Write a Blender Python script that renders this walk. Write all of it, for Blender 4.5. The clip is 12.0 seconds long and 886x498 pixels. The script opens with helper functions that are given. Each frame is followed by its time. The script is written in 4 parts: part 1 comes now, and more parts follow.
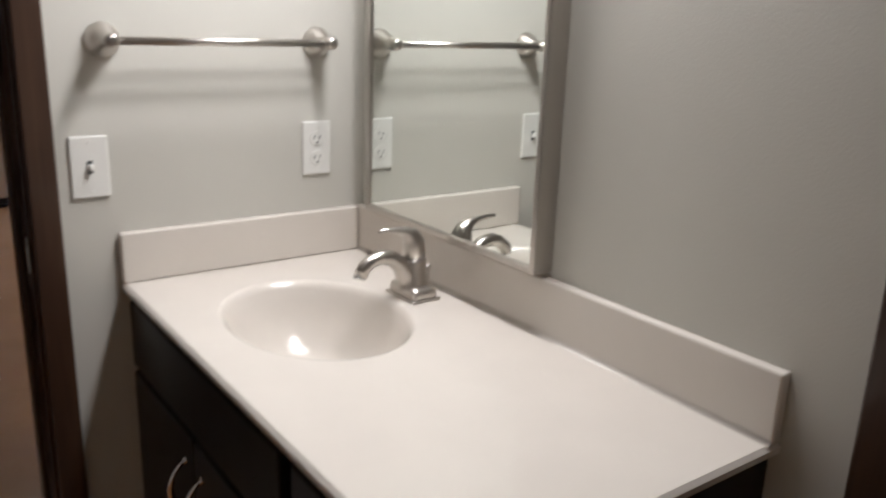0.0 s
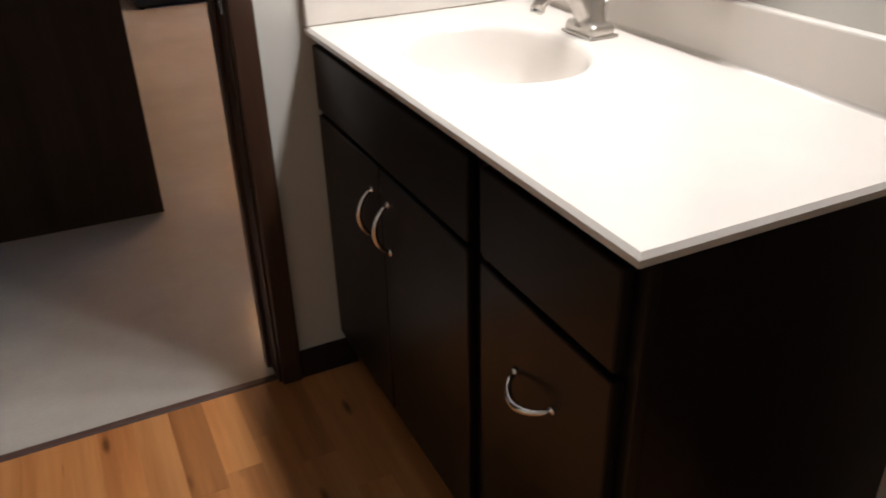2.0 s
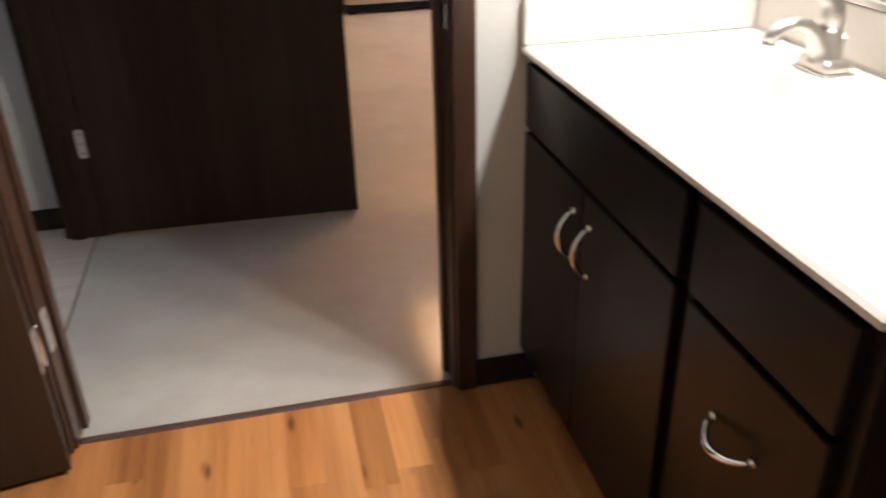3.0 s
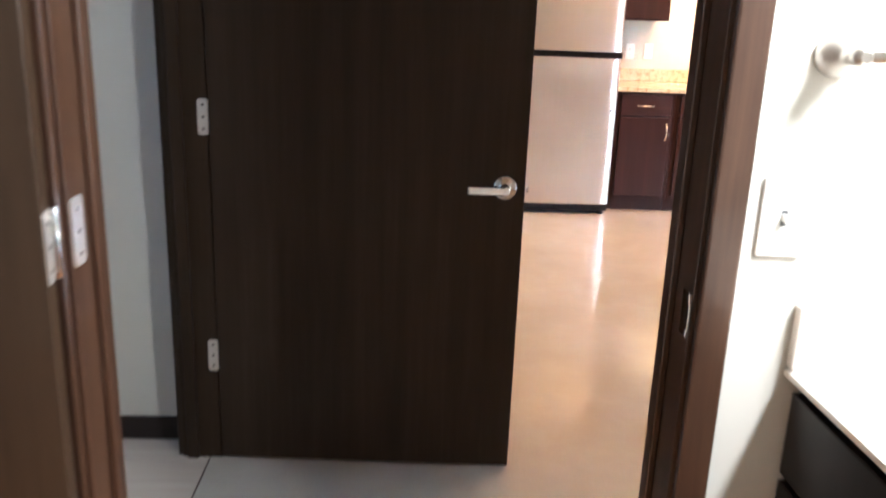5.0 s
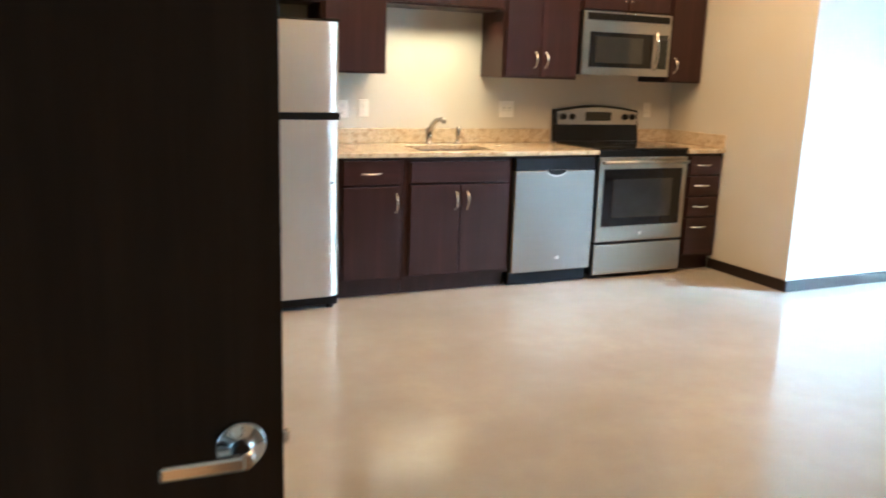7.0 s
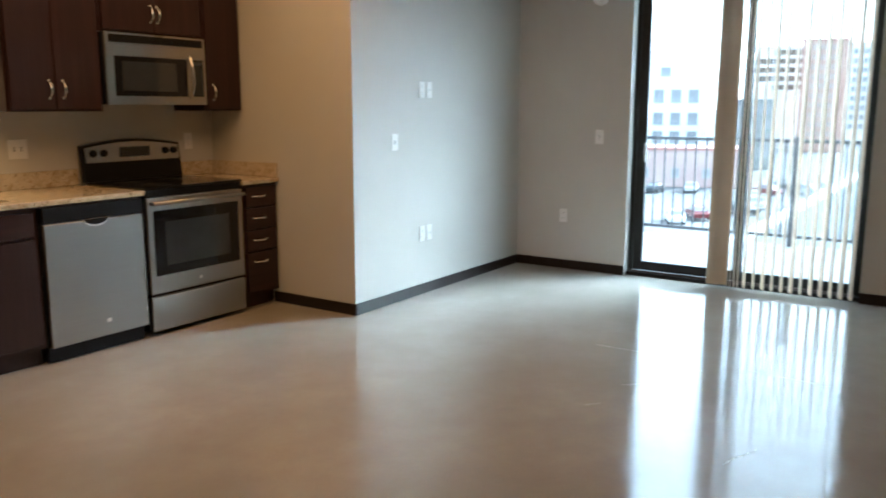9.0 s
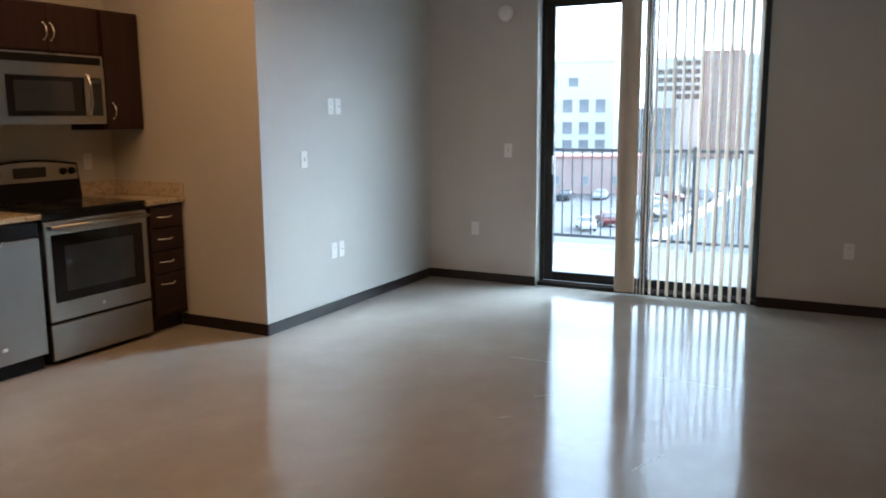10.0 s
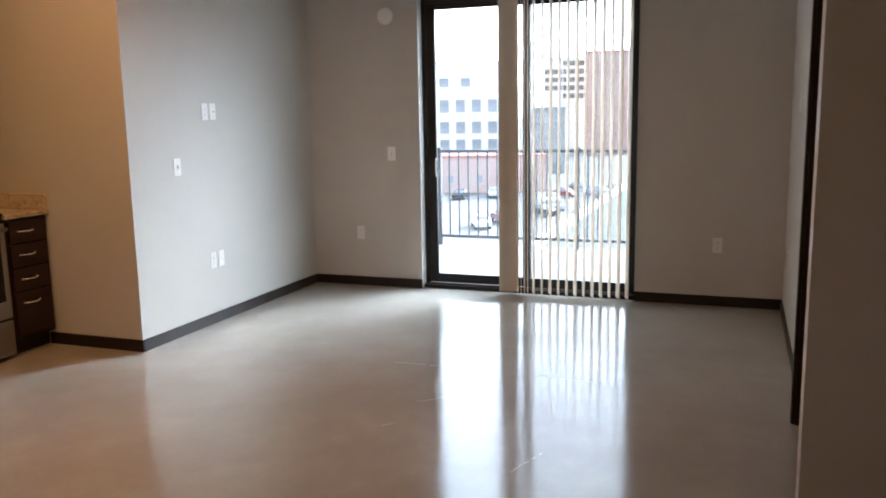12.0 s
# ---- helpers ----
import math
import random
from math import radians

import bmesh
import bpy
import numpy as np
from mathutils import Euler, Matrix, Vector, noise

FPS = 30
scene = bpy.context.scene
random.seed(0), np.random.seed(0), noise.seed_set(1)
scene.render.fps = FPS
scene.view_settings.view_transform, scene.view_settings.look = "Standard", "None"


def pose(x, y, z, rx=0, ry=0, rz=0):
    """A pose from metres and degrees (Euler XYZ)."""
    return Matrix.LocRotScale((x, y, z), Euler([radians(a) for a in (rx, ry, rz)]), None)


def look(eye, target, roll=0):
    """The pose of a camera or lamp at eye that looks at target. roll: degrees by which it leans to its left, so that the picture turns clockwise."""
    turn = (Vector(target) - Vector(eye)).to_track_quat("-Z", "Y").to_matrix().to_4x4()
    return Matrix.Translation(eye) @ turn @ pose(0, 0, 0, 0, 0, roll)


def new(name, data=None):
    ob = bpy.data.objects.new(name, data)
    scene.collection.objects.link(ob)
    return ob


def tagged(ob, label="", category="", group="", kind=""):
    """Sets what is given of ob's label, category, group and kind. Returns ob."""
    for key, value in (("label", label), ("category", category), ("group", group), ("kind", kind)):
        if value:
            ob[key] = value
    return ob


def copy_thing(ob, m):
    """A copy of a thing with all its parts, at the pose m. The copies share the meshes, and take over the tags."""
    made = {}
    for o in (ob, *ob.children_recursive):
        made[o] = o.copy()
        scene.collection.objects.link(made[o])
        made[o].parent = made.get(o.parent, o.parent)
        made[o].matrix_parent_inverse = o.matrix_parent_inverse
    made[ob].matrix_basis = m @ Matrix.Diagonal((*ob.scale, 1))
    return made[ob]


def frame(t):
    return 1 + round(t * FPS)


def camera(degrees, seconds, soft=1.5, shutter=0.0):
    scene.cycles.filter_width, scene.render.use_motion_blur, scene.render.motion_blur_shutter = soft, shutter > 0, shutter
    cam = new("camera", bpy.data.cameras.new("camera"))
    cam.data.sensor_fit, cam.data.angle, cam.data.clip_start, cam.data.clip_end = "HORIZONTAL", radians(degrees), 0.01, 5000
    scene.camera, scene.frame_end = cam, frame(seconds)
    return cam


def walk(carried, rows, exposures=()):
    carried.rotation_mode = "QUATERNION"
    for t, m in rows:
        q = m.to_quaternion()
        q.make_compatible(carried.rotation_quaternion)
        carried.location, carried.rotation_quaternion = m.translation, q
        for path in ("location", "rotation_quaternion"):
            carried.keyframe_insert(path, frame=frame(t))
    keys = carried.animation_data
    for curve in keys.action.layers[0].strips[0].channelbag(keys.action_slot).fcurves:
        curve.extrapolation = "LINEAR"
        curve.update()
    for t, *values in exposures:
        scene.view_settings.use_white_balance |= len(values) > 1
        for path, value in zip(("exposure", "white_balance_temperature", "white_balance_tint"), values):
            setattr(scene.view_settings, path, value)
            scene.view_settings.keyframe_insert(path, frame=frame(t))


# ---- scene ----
cam = camera(57.3, 12.0, soft=1.8, shutter=0.5)
PATH = [
    (0, (-0.925, -1.572, 1.364), (0.216, -0.024, 0.814), 2.1),
    (0.5, (-0.976, -1.583, 1.332), (0.051, 0.001, 0.672), 2.7),
    (1, (-0.998, -1.597, 1.284), (-0.044, -0.021, 0.505), 1.8),
    (1.5, (-0.996, -1.602, 1.263), (-0.142, -0.038, 0.356), -0.1),
    (2, (-1.003, -1.607, 1.236), (-0.255, -0.024, 0.269), -1.6),
    (2.5, (-1.024, -1.597, 1.239), (-0.428, 0.043, 0.261), -2.0),
    (3, (-1.062, -1.592, 1.254), (-0.686, 0.137, 0.323), -1.5),
    (3.2, (-1.077, -1.586, 1.252), (-0.793, 0.176, 0.348), -1.1),
    (4.8, (-1.134, -1.227, 1.337), (-1.051, 0.682, 0.746), 2.6),
    (5, (-1.117, -1.107, 1.334), (-1.025, 0.813, 0.783), 2.2),
    (5.2, (-1.112, -0.982, 1.357), (-1.011, 0.948, 0.842), 1.8),
    (5.5, (-1.115, -0.806, 1.352), (-1.007, 1.127, 0.851), 2.4),
    (6, (-1.159, -0.484, 1.36), (-0.793, 1.425, 0.891), 1.5),
    (6.5, (-1.121, -0.209, 1.357), (-0.505, 1.633, 0.882), 0.9),
    (7, (-1.018, 0.089, 1.369), (-0.213, 1.871, 0.948), 1.8),
    (7.5, (-0.954, 0.3, 1.355), (0.106, 1.948, 0.953), 1.6),
    (7.6, (-0.934, 0.355, 1.345), (0.189, 1.961, 0.948), 1.4),
    (9.5, (-0.827, 0.571, 1.42), (0.887, 1.546, 1.087), -0.1),
    (10, (-0.819, 0.541, 1.433), (0.933, 1.45, 1.11), -0.4),
    (10.5, (-0.79, 0.517, 1.436), (0.99, 1.365, 1.106), -0.6),
    (11, (-0.789, 0.511, 1.462), (1.023, 1.29, 1.128), -0.7),
    (11.5, (-0.756, 0.462, 1.487), (1.078, 1.187, 1.154), -1.0),
    (12, (-0.745, 0.462, 1.454), (1.108, 1.142, 1.129), -1.0),
]
EXPOSURES = [
    (0.0, 2.52, 4850, 10), (0.5, 2.51, 4850, 10), (1.0, 2.76, 4850, 10), (1.5, 2.9, 4850, 10), (2.0, 3.26, 4870, 10), (2.5, 3.74, 4870, 10),
    (3.2, 4.34, 4850, 8), (4.8, 4.95, 4600, 6), (5.5, 4.80, 4480, 0), (6.0, 4.88, 4120, -8), (6.5, 4.52, 3980, -8), (7.0, 4.15, 4200, -10), (7.6, 3.74, 4420, -10),
    (9.5, 2.46, 4830, -4), (10.0, 2.3, 4800, -1), (10.5, 2.26, 4810, 3), (11.0, 2.44, 5000, 5), (12.0, 2.58, 5280, 5),
]
walk(cam, [(t, look(eye, target, roll)) for t, eye, target, roll in PATH], EXPOSURES)

# ---- world, sun, large lights ----
world = bpy.data.worlds.new("world")
scene.world = world
world.use_nodes = True
wn = world.node_tree.nodes
sky = wn.new("ShaderNodeTexSky")
sky.sky_type, sky.sun_disc = "NISHITA", False
sky.sun_elevation, sky.sun_rotation = radians(31), radians(122)
sky.dust_density, sky.air_density, sky.ozone_density = 2.6, 1.0, 0.4
wn["Background"].inputs[1].default_value = 0.19
overcast = wn.new("ShaderNodeHueSaturation")
overcast.inputs["Saturation"].default_value = 0.22
world.node_tree.links.new(sky.outputs[0], overcast.inputs["Color"])
world.node_tree.links.new(overcast.outputs[0], wn["Background"].inputs[0])

sun_data = bpy.data.lights.new("sun", "SUN")
sun_data.energy, sun_data.angle, sun_data.color = 0.75, radians(60), (0.98, 0.99, 1.0)
sun = new("sun", sun_data)
sun.matrix_world = look((58, -36, 41), (0, 0, 0))


def area(name, eye, target, sx, sy, watts, color):
    d = bpy.data.lights.new(name, "AREA")
    d.shape, d.size, d.size_y, d.energy, d.color = "RECTANGLE", sx, sy, watts, color
    o = new(name, d)
    o.matrix_world = look(eye, target)
    return o


# vanity light over the mirror, light over the kitchen sink, kitchen ceiling light
for y_ in (-0.25, -0.50, -0.75):
    area("vanity_lamp", (-0.16, y_, 2.03), (-0.81, y_, 1.03), 0.12, 0.12, 1.24, (1.0, 0.80, 0.58))
area("sink_lamp", (1.19, 5.10, 1.770), (1.19, 5.14, 1.05), 0.7, 0.10, 0.42, (1.0, 0.60, 0.27)).data.spread = radians(124)
area("kitchen_ceiling_lamp", (1.5, 3.60, 2.72), (1.5, 3.60, 0.0), 3.0, 2.2, 8.3, (1.0, 0.44, 0.145))


# ---- materials ----
def setup(name):
    m = bpy.data.materials.new(name)
    m.use_nodes = True
    nt = m.node_tree
    return m, nt, nt.nodes["Principled BSDF"]


def wire(nt, a, b):
    nt.links.new(a, b)


def coords(nt, scale=(1, 1, 1)):
    tc = nt.nodes.new("ShaderNodeTexCoord")
    mp = nt.nodes.new("ShaderNodeMapping")
    mp.inputs["Scale"].default_value = scale
    wire(nt, tc.outputs["Object"], mp.inputs["Vector"])
    return mp.outputs["Vector"]


def noise_tex(nt, vec, scale, detail=4.0, rough=0.55):
    n = nt.nodes.new("ShaderNodeTexNoise")
    n.inputs["Scale"].default_value, n.inputs["Detail"].default_value, n.inputs["Roughness"].default_value = scale, detail, rough
    wire(nt, vec, n.inputs["Vector"])
    return n.outputs["Fac"]


def ramp(nt, fac, stops):
    r = nt.nodes.new("ShaderNodeValToRGB")
    el = r.color_ramp.elements
    while len(el) < len(stops):
        el.new(0.5)
    for e, (p, c) in zip(el, stops):
        e.position, e.color = p, (*c, 1)
    wire(nt, fac, r.inputs["Fac"])
    return r.outputs["Color"]


def mixc(nt, fac, a, b, mode="MIX"):
    m = nt.nodes.new("ShaderNodeMix")
    m.data_type, m.blend_type = "RGBA", mode
    for s, v in ((m.inputs[0], fac), (m.inputs[6], a), (m.inputs[7], b)):
        if hasattr(v, "is_linked"):
            wire(nt, v, s)
        elif isinstance(v, tuple):
            s.default_value = (*v, 1)
        else:
            s.default_value = v
    return m.outputs[2]


def span(nt, fac, lo, hi):
    m = nt.nodes.new("ShaderNodeMapRange")
    m.inputs["From Min"].default_value, m.inputs["From Max"].default_value = 0.3, 0.7
    m.inputs["To Min"].default_value, m.inputs["To Max"].default_value = lo, hi
    wire(nt, fac, m.inputs["Value"])
    return m.outputs["Result"]


def bump(nt, bs, fac, strength, dist=0.002):
    b = nt.nodes.new("ShaderNodeBump")
    b.inputs["Strength"].default_value, b.inputs["Distance"].default_value = strength, dist
    wire(nt, fac, b.inputs["Height"])
    wire(nt, b.outputs["Normal"], bs.inputs["Normal"])


def plain(name, color, rough, metal=0.0, vary=0.06, scale=6.0, fine=160.0, relief=0.08, spec=0.5, stretch=(1, 1, 1)):
    """One base colour that wavers at a broad and a fine scale, with fine relief."""
    m, nt, bs = setup(name)
    v = coords(nt, stretch)
    big, small = noise_tex(nt, v, scale), noise_tex(nt, v, fine, 3)
    dark = tuple(c * (1 - vary) for c in color)
    light = tuple(min(1, c * (1 + vary)) for c in color)
    col = ramp(nt, big, [(0.3, dark), (0.7, light)])
    wire(nt, mixc(nt, span(nt, small, 0, vary), col, tuple(c * 0.8 for c in color)), bs.inputs["Base Color"])
    wire(nt, span(nt, big, max(0.02, rough * 0.85), min(1, rough * 1.15)), bs.inputs["Roughness"])
    bs.inputs["Metallic"].default_value = metal
    bs.inputs["Specular IOR Level"].default_value = spec
    if relief:
        bump(nt, bs, small, relief)
    return m


def wood(name, dark, mid, light, rough, axis, grain=26.0, by_object=False, spec=0.5, coat=0.0):
    """Stained wood with its grain along an axis."""
    m, nt, bs = setup(name)
    s = [grain, grain, grain]
    s["xyz".index(axis)] = grain * 0.05
    v = coords(nt, tuple(s))
    if by_object:
        info = nt.nodes.new("ShaderNodeObjectInfo")
        add = nt.nodes.new("ShaderNodeVectorMath")
        add.operation = "MULTIPLY_ADD"
        add.inputs[1].default_value = (37, 53, 71)
        cmb = nt.nodes.new("ShaderNodeCombineXYZ")
        for i in range(3):
            wire(nt, info.outputs["Random"], cmb.inputs[i])
        wire(nt, cmb.outputs[0], add.inputs[0])
        wire(nt, v, add.inputs[2])
        v = add.outputs[0]
    g = noise_tex(nt, v, 1.0, 6, 0.62)
    w = noise_tex(nt, v, 3.7, 3, 0.5)
    broad = noise_tex(nt, coords(nt), 2.2, 2)
    col = ramp(nt, g, [(0.28, dark), (0.5, mid), (0.74, light)])
    col = mixc(nt, span(nt, w, 0.0, 0.35), col, dark)
    if by_object:
        tone = ramp(nt, info.outputs["Random"], [(0.0, (0.78, 0.74, 0.68)), (0.5, (1, 0.97, 0.93)), (1.0, (1.2, 1.16, 1.10))])
        col = mixc(nt, 1.0, col, tone, "MULTIPLY")
        knot = nt.nodes.new("ShaderNodeTexVoronoi")
        knot.inputs["Scale"].default_value = 1.0
        spots_at = nt.nodes.new("ShaderNodeVectorMath")
        spots_at.operation = "MULTIPLY_ADD"
        spots_at.inputs[1].default_value = (31, 47, 59)
        wire(nt, cmb.outputs[0], spots_at.inputs[0])
        wire(nt, coords(nt, (17.0, 5.0, 9.0)), spots_at.inputs[2])
        wire(nt, spots_at.outputs[0], knot.inputs["Vector"])
        near = ramp(nt, knot.outputs["Distance"], [(0.06, (1, 1, 1)), (0.19, (0, 0, 0))])
        col = mixc(nt, near, col, tuple(c * 0.45 for c in dark))
    wire(nt, mixc(nt, span(nt, broad, 0.0, 0.22), col, tuple(c * 0.7 for c in mid)), bs.inputs["Base Color"])
    wire(nt, span(nt, broad, rough * 0.85, rough * 1.15), bs.inputs["Roughness"])
    bs.inputs["Specular IOR Level"].default_value = spec
    bs.inputs["Coat Weight"].default_value = coat
    bump(nt, bs, g, 0.12, 0.001)
    return m


def concrete_floor():
    m, nt, bs = setup("polished_concrete")
    v = coords(nt)
    cloud, mottle, grit = noise_tex(nt, v, 0.9, 5, 0.6), noise_tex(nt, v, 4.5, 6, 0.65), noise_tex(nt, v, 140, 2)
    col = ramp(nt, cloud, [(0.25, (0.325, 0.310, 0.270)), (0.5, (0.432, 0.414, 0.364)), (0.75, (0.535, 0.514, 0.455))])
    col = mixc(nt, span(nt, mottle, 0.0, 0.6), col, (0.37, 0.34, 0.305))
    col = mixc(nt, span(nt, grit, 0.0, 0.16), col, (0.25, 0.22, 0.19))
    wire(nt, col, bs.inputs["Base Color"])
    wire(nt, span(nt, mottle, 0.075, 0.18), bs.inputs["Roughness"])
    bs.inputs["Specular IOR Level"].default_value = 1.0
    bump(nt, bs, cloud, 0.05, 0.01)
    return m


def granite():
    m, nt, bs = setup("granite")
    v = coords(nt)
    vo = nt.nodes.new("ShaderNodeTexVoronoi")
    vo.inputs["Scale"].default_value = 95
    wire(nt, v, vo.inputs["Vector"])
    patch, fleck = noise_tex(nt, v, 22, 5, 0.7), noise_tex(nt, v, 75, 3, 0.6)
    col = ramp(nt, patch, [(0.30, (0.24, 0.165, 0.09)), (0.43, (0.46, 0.37, 0.235)), (0.56, (0.58, 0.50, 0.35)), (0.72, (0.38, 0.27, 0.155))])
    col = mixc(nt, span(nt, vo.outputs["Color"], 0.0, 0.3), col, (0.64, 0.58, 0.46))
    col = mixc(nt, ramp(nt, fleck, [(0.61, (0, 0, 0)), (0.67, (1, 1, 1))]), col, (0.10, 0.065, 0.045))
    wire(nt, col, bs.inputs["Base Color"])
    bs.inputs["Roughness"].default_value = 0.14
    return m


def brushed(name, color, rough, axis):
    m, nt, bs = setup(name)
    s = [420.0, 420.0, 420.0]
    s["xyz".index(axis)] = 4.0
    streak, smear = noise_tex(nt, coords(nt, tuple(s)), 1.0, 3), noise_tex(nt, coords(nt), 3.0, 4)
    wire(nt, ramp(nt, streak, [(0.3, tuple(c * 0.94 for c in color)), (0.7, color)]), bs.inputs["Base Color"])
    wire(nt, span(nt, smear, rough * 0.85, rough * 1.2), bs.inputs["Roughness"])
    bs.inputs["Metallic"].default_value = 1.0
    return m


def glass(name, color=(1, 1, 1), rough=0.0):
    m, nt, bs = setup(name)
    bs.inputs["Base Color"].default_value = (*color, 1)
    bs.inputs["Roughness"].default_value = rough
    bs.inputs["Transmission Weight"].default_value = 1.0
    bs.inputs["IOR"].default_value = 1.45
    return m


def brick_face(name, a, b, mortar, scale):
    m, nt, bs = setup(name)
    br = nt.nodes.new("ShaderNodeTexBrick")
    br.inputs["Scale"].default_value = scale
    br.inputs["Color1"].default_value, br.inputs["Color2"].default_value, br.inputs["Mortar"].default_value = (*a, 1), (*b, 1), (*mortar, 1)
    wire(nt, coords(nt), br.inputs["Vector"])
    stain = noise_tex(nt, coords(nt), 0.15, 5)
    wire(nt, mixc(nt, span(nt, stain, 0, 0.4), br.outputs["Color"], tuple(c * 0.75 for c in a)), bs.inputs["Base Color"])
    bs.inputs["Roughness"].default_value = 0.85
    return m


PAINT = plain("greige_wall_paint", (0.565, 0.550, 0.497), 0.55, vary=0.025, scale=1.6, fine=220, relief=0.16, spec=0.3)
CEILING = plain("white_ceiling_paint", (0.78, 0.77, 0.74), 0.8, vary=0.03, relief=0.2)
BASE = plain("dark_vinyl_base", (0.018, 0.012, 0.010), 0.45, vary=0.15, spec=0.3)
CONCRETE = concrete_floor()
DOORWOOD = wood("espresso_door_veneer", (0.0215, 0.0138, 0.0088), (0.0345, 0.0222, 0.0139), (0.050, 0.0322, 0.0204), 0.52, "z", 20, spec=0.15)
TRIMWOOD = wood("stained_door_trim", (0.024, 0.0116, 0.0066), (0.048, 0.0245, 0.0138), (0.082, 0.044, 0.025), 0.38, "z", 30, spec=0.4, coat=0.25)
CABWOOD = wood("cherry_espresso_cabinet", (0.018, 0.0068, 0.0056), (0.028, 0.0108, 0.0084), (0.046, 0.016, 0.0118), 0.38, "z", 22, spec=0.32)
CABWOODX = wood("cherry_espresso_drawer", (0.018, 0.0068, 0.0056), (0.028, 0.0108, 0.0084), (0.046, 0.016, 0.0118), 0.38, "x", 22, spec=0.32)
BATHWOOD = wood("dark_walnut_door_veneer", (0.020, 0.0118, 0.0064), (0.034, 0.0205, 0.0112), (0.052, 0.032, 0.018), 0.45, "z", 20, spec=0.3)
VANWOOD = wood("dark_vanity_wood", (0.005, 0.0036, 0.0032), (0.009, 0.0062, 0.0054), (0.0155, 0.0105, 0.009), 0.34, "z", 22, spec=0.22)
PLANK = wood("honey_oak_plank", (0.22, 0.084, 0.022), (0.46, 0.21, 0.062), (0.62, 0.33, 0.118), 0.36, "y", 11, by_object=True)
PALEVINYL = wood("pale_vinyl_floor", (0.40, 0.35, 0.30), (0.48, 0.43, 0.375), (0.55, 0.50, 0.44), 0.22, "x", 16)
MARBLE = plain("cultured_marble", (0.66, 0.615, 0.555), 0.17, vary=0.02, scale=9, relief=0.0, spec=0.55)
NICKEL = brushed("brushed_nickel", (0.56, 0.53, 0.49), 0.31, "z")
SATINNICKEL = brushed("dark_satin_nickel", (0.36, 0.345, 0.33), 0.27, "z")
CHROME = plain("polished_chrome", (0.80, 0.80, 0.79), 0.10, 1.0, vary=0.03, relief=0.0)
SATIN = plain("satin_hinge_metal", (0.74, 0.74, 0.73), 0.5, 1.0, vary=0.05, relief=0.05)
STEELX = brushed("stainless_steel", (0.385, 0.38, 0.358), 0.31, "x")
STEELZ = brushed("stainless_steel_door", (0.62, 0.585, 0.52), 0.42, "z")
BLACK = plain("black_plastic", (0.008, 0.008, 0.0092), 0.38, vary=0.2, spec=0.18)
MATTEBLACK = plain("matte_black_grille", (0.010, 0.010, 0.0105), 0.7, vary=0.1, spec=0.2)
BLACKGLASS = plain("black_ceramic_glass", (0.008, 0.008, 0.0095), 0.07, vary=0.1, relief=0.0, spec=0.36)
GREYGLASS = plain("oven_window_glass", (0.030, 0.034, 0.039), 0.08, vary=0.1, relief=0.0, spec=0.6)
DISPLAY = plain("display_glass", (0.012, 0.016, 0.016), 0.12, vary=0.1, relief=0.0)
PLASTIC = plain("white_plastic", (0.80, 0.79, 0.75), 0.32, vary=0.03, relief=0.0)
PLASTICD = plain("shadow_grey_plastic", (0.10, 0.10, 0.10), 0.5, vary=0.1)
BLIND = plain("cream_vinyl_slat", (0.84, 0.775, 0.66), 0.45, vary=0.04, scale=3, relief=0.1)
sn = BLIND.node_tree
tl, mx = sn.nodes.new("ShaderNodeBsdfTranslucent"), sn.nodes.new("ShaderNodeMixShader")
tl.inputs["Color"].default_value, mx.inputs[0].default_value = (0.72, 0.67, 0.57, 1), 0.12
sn.links.new(sn.nodes["Principled BSDF"].outputs[0], mx.inputs[1])
sn.links.new(tl.outputs[0], mx.inputs[2])
sn.links.new(mx.outputs[0], sn.nodes["Material Output"].inputs["Surface"])
BRONZE = plain("dark_bronze_aluminium", (0.012, 0.011, 0.0105), 0.5, 0.0, vary=0.15, spec=0.3)
SCREEN = plain("fibreglass_screen_mesh", (0.10, 0.10, 0.105), 0.7, vary=0.05, relief=0.0)
mesh_nt = SCREEN.node_tree
holes_, open_mix = mesh_nt.nodes.new("ShaderNodeBsdfTransparent"), mesh_nt.nodes.new("ShaderNodeMixShader")
open_mix.inputs[0].default_value = 0.86
mesh_nt.links.new(mesh_nt.nodes["Principled BSDF"].outputs[0], open_mix.inputs[1])
mesh_nt.links.new(holes_.outputs[0], open_mix.inputs[2])
mesh_nt.links.new(open_mix.outputs[0], mesh_nt.nodes["Material Output"].inputs["Surface"])
RAILPAINT = plain("grey_rail_paint", (0.07, 0.07, 0.075), 0.5, vary=0.1)
GLASS = glass("clear_glass")
DECK = plain("balcony_concrete", (0.33, 0.325, 0.315), 0.8, vary=0.1, scale=3, fine=60, relief=0.3)
STRIP = plain("dark_threshold_vinyl", (0.07, 0.04, 0.032), 0.45, vary=0.15)
mir, nt_, bs_ = setup("mirror_silver")
bs_.inputs["Base Color"].default_value, bs_.inputs["Metallic"].default_value, bs_.inputs["Roughness"].default_value = (0.86, 0.89, 0.86, 1), 1.0, 0.01
MIRROR = mir
ASPHALT = plain("car_park_concrete", (0.17, 0.166, 0.162), 0.9, vary=0.25, scale=0.06, fine=1.2, relief=0.0)
ROOFING = plain("flat_roof_membrane", (0.115, 0.122, 0.12), 0.85, vary=0.12, scale=0.2, fine=3, relief=0.0)
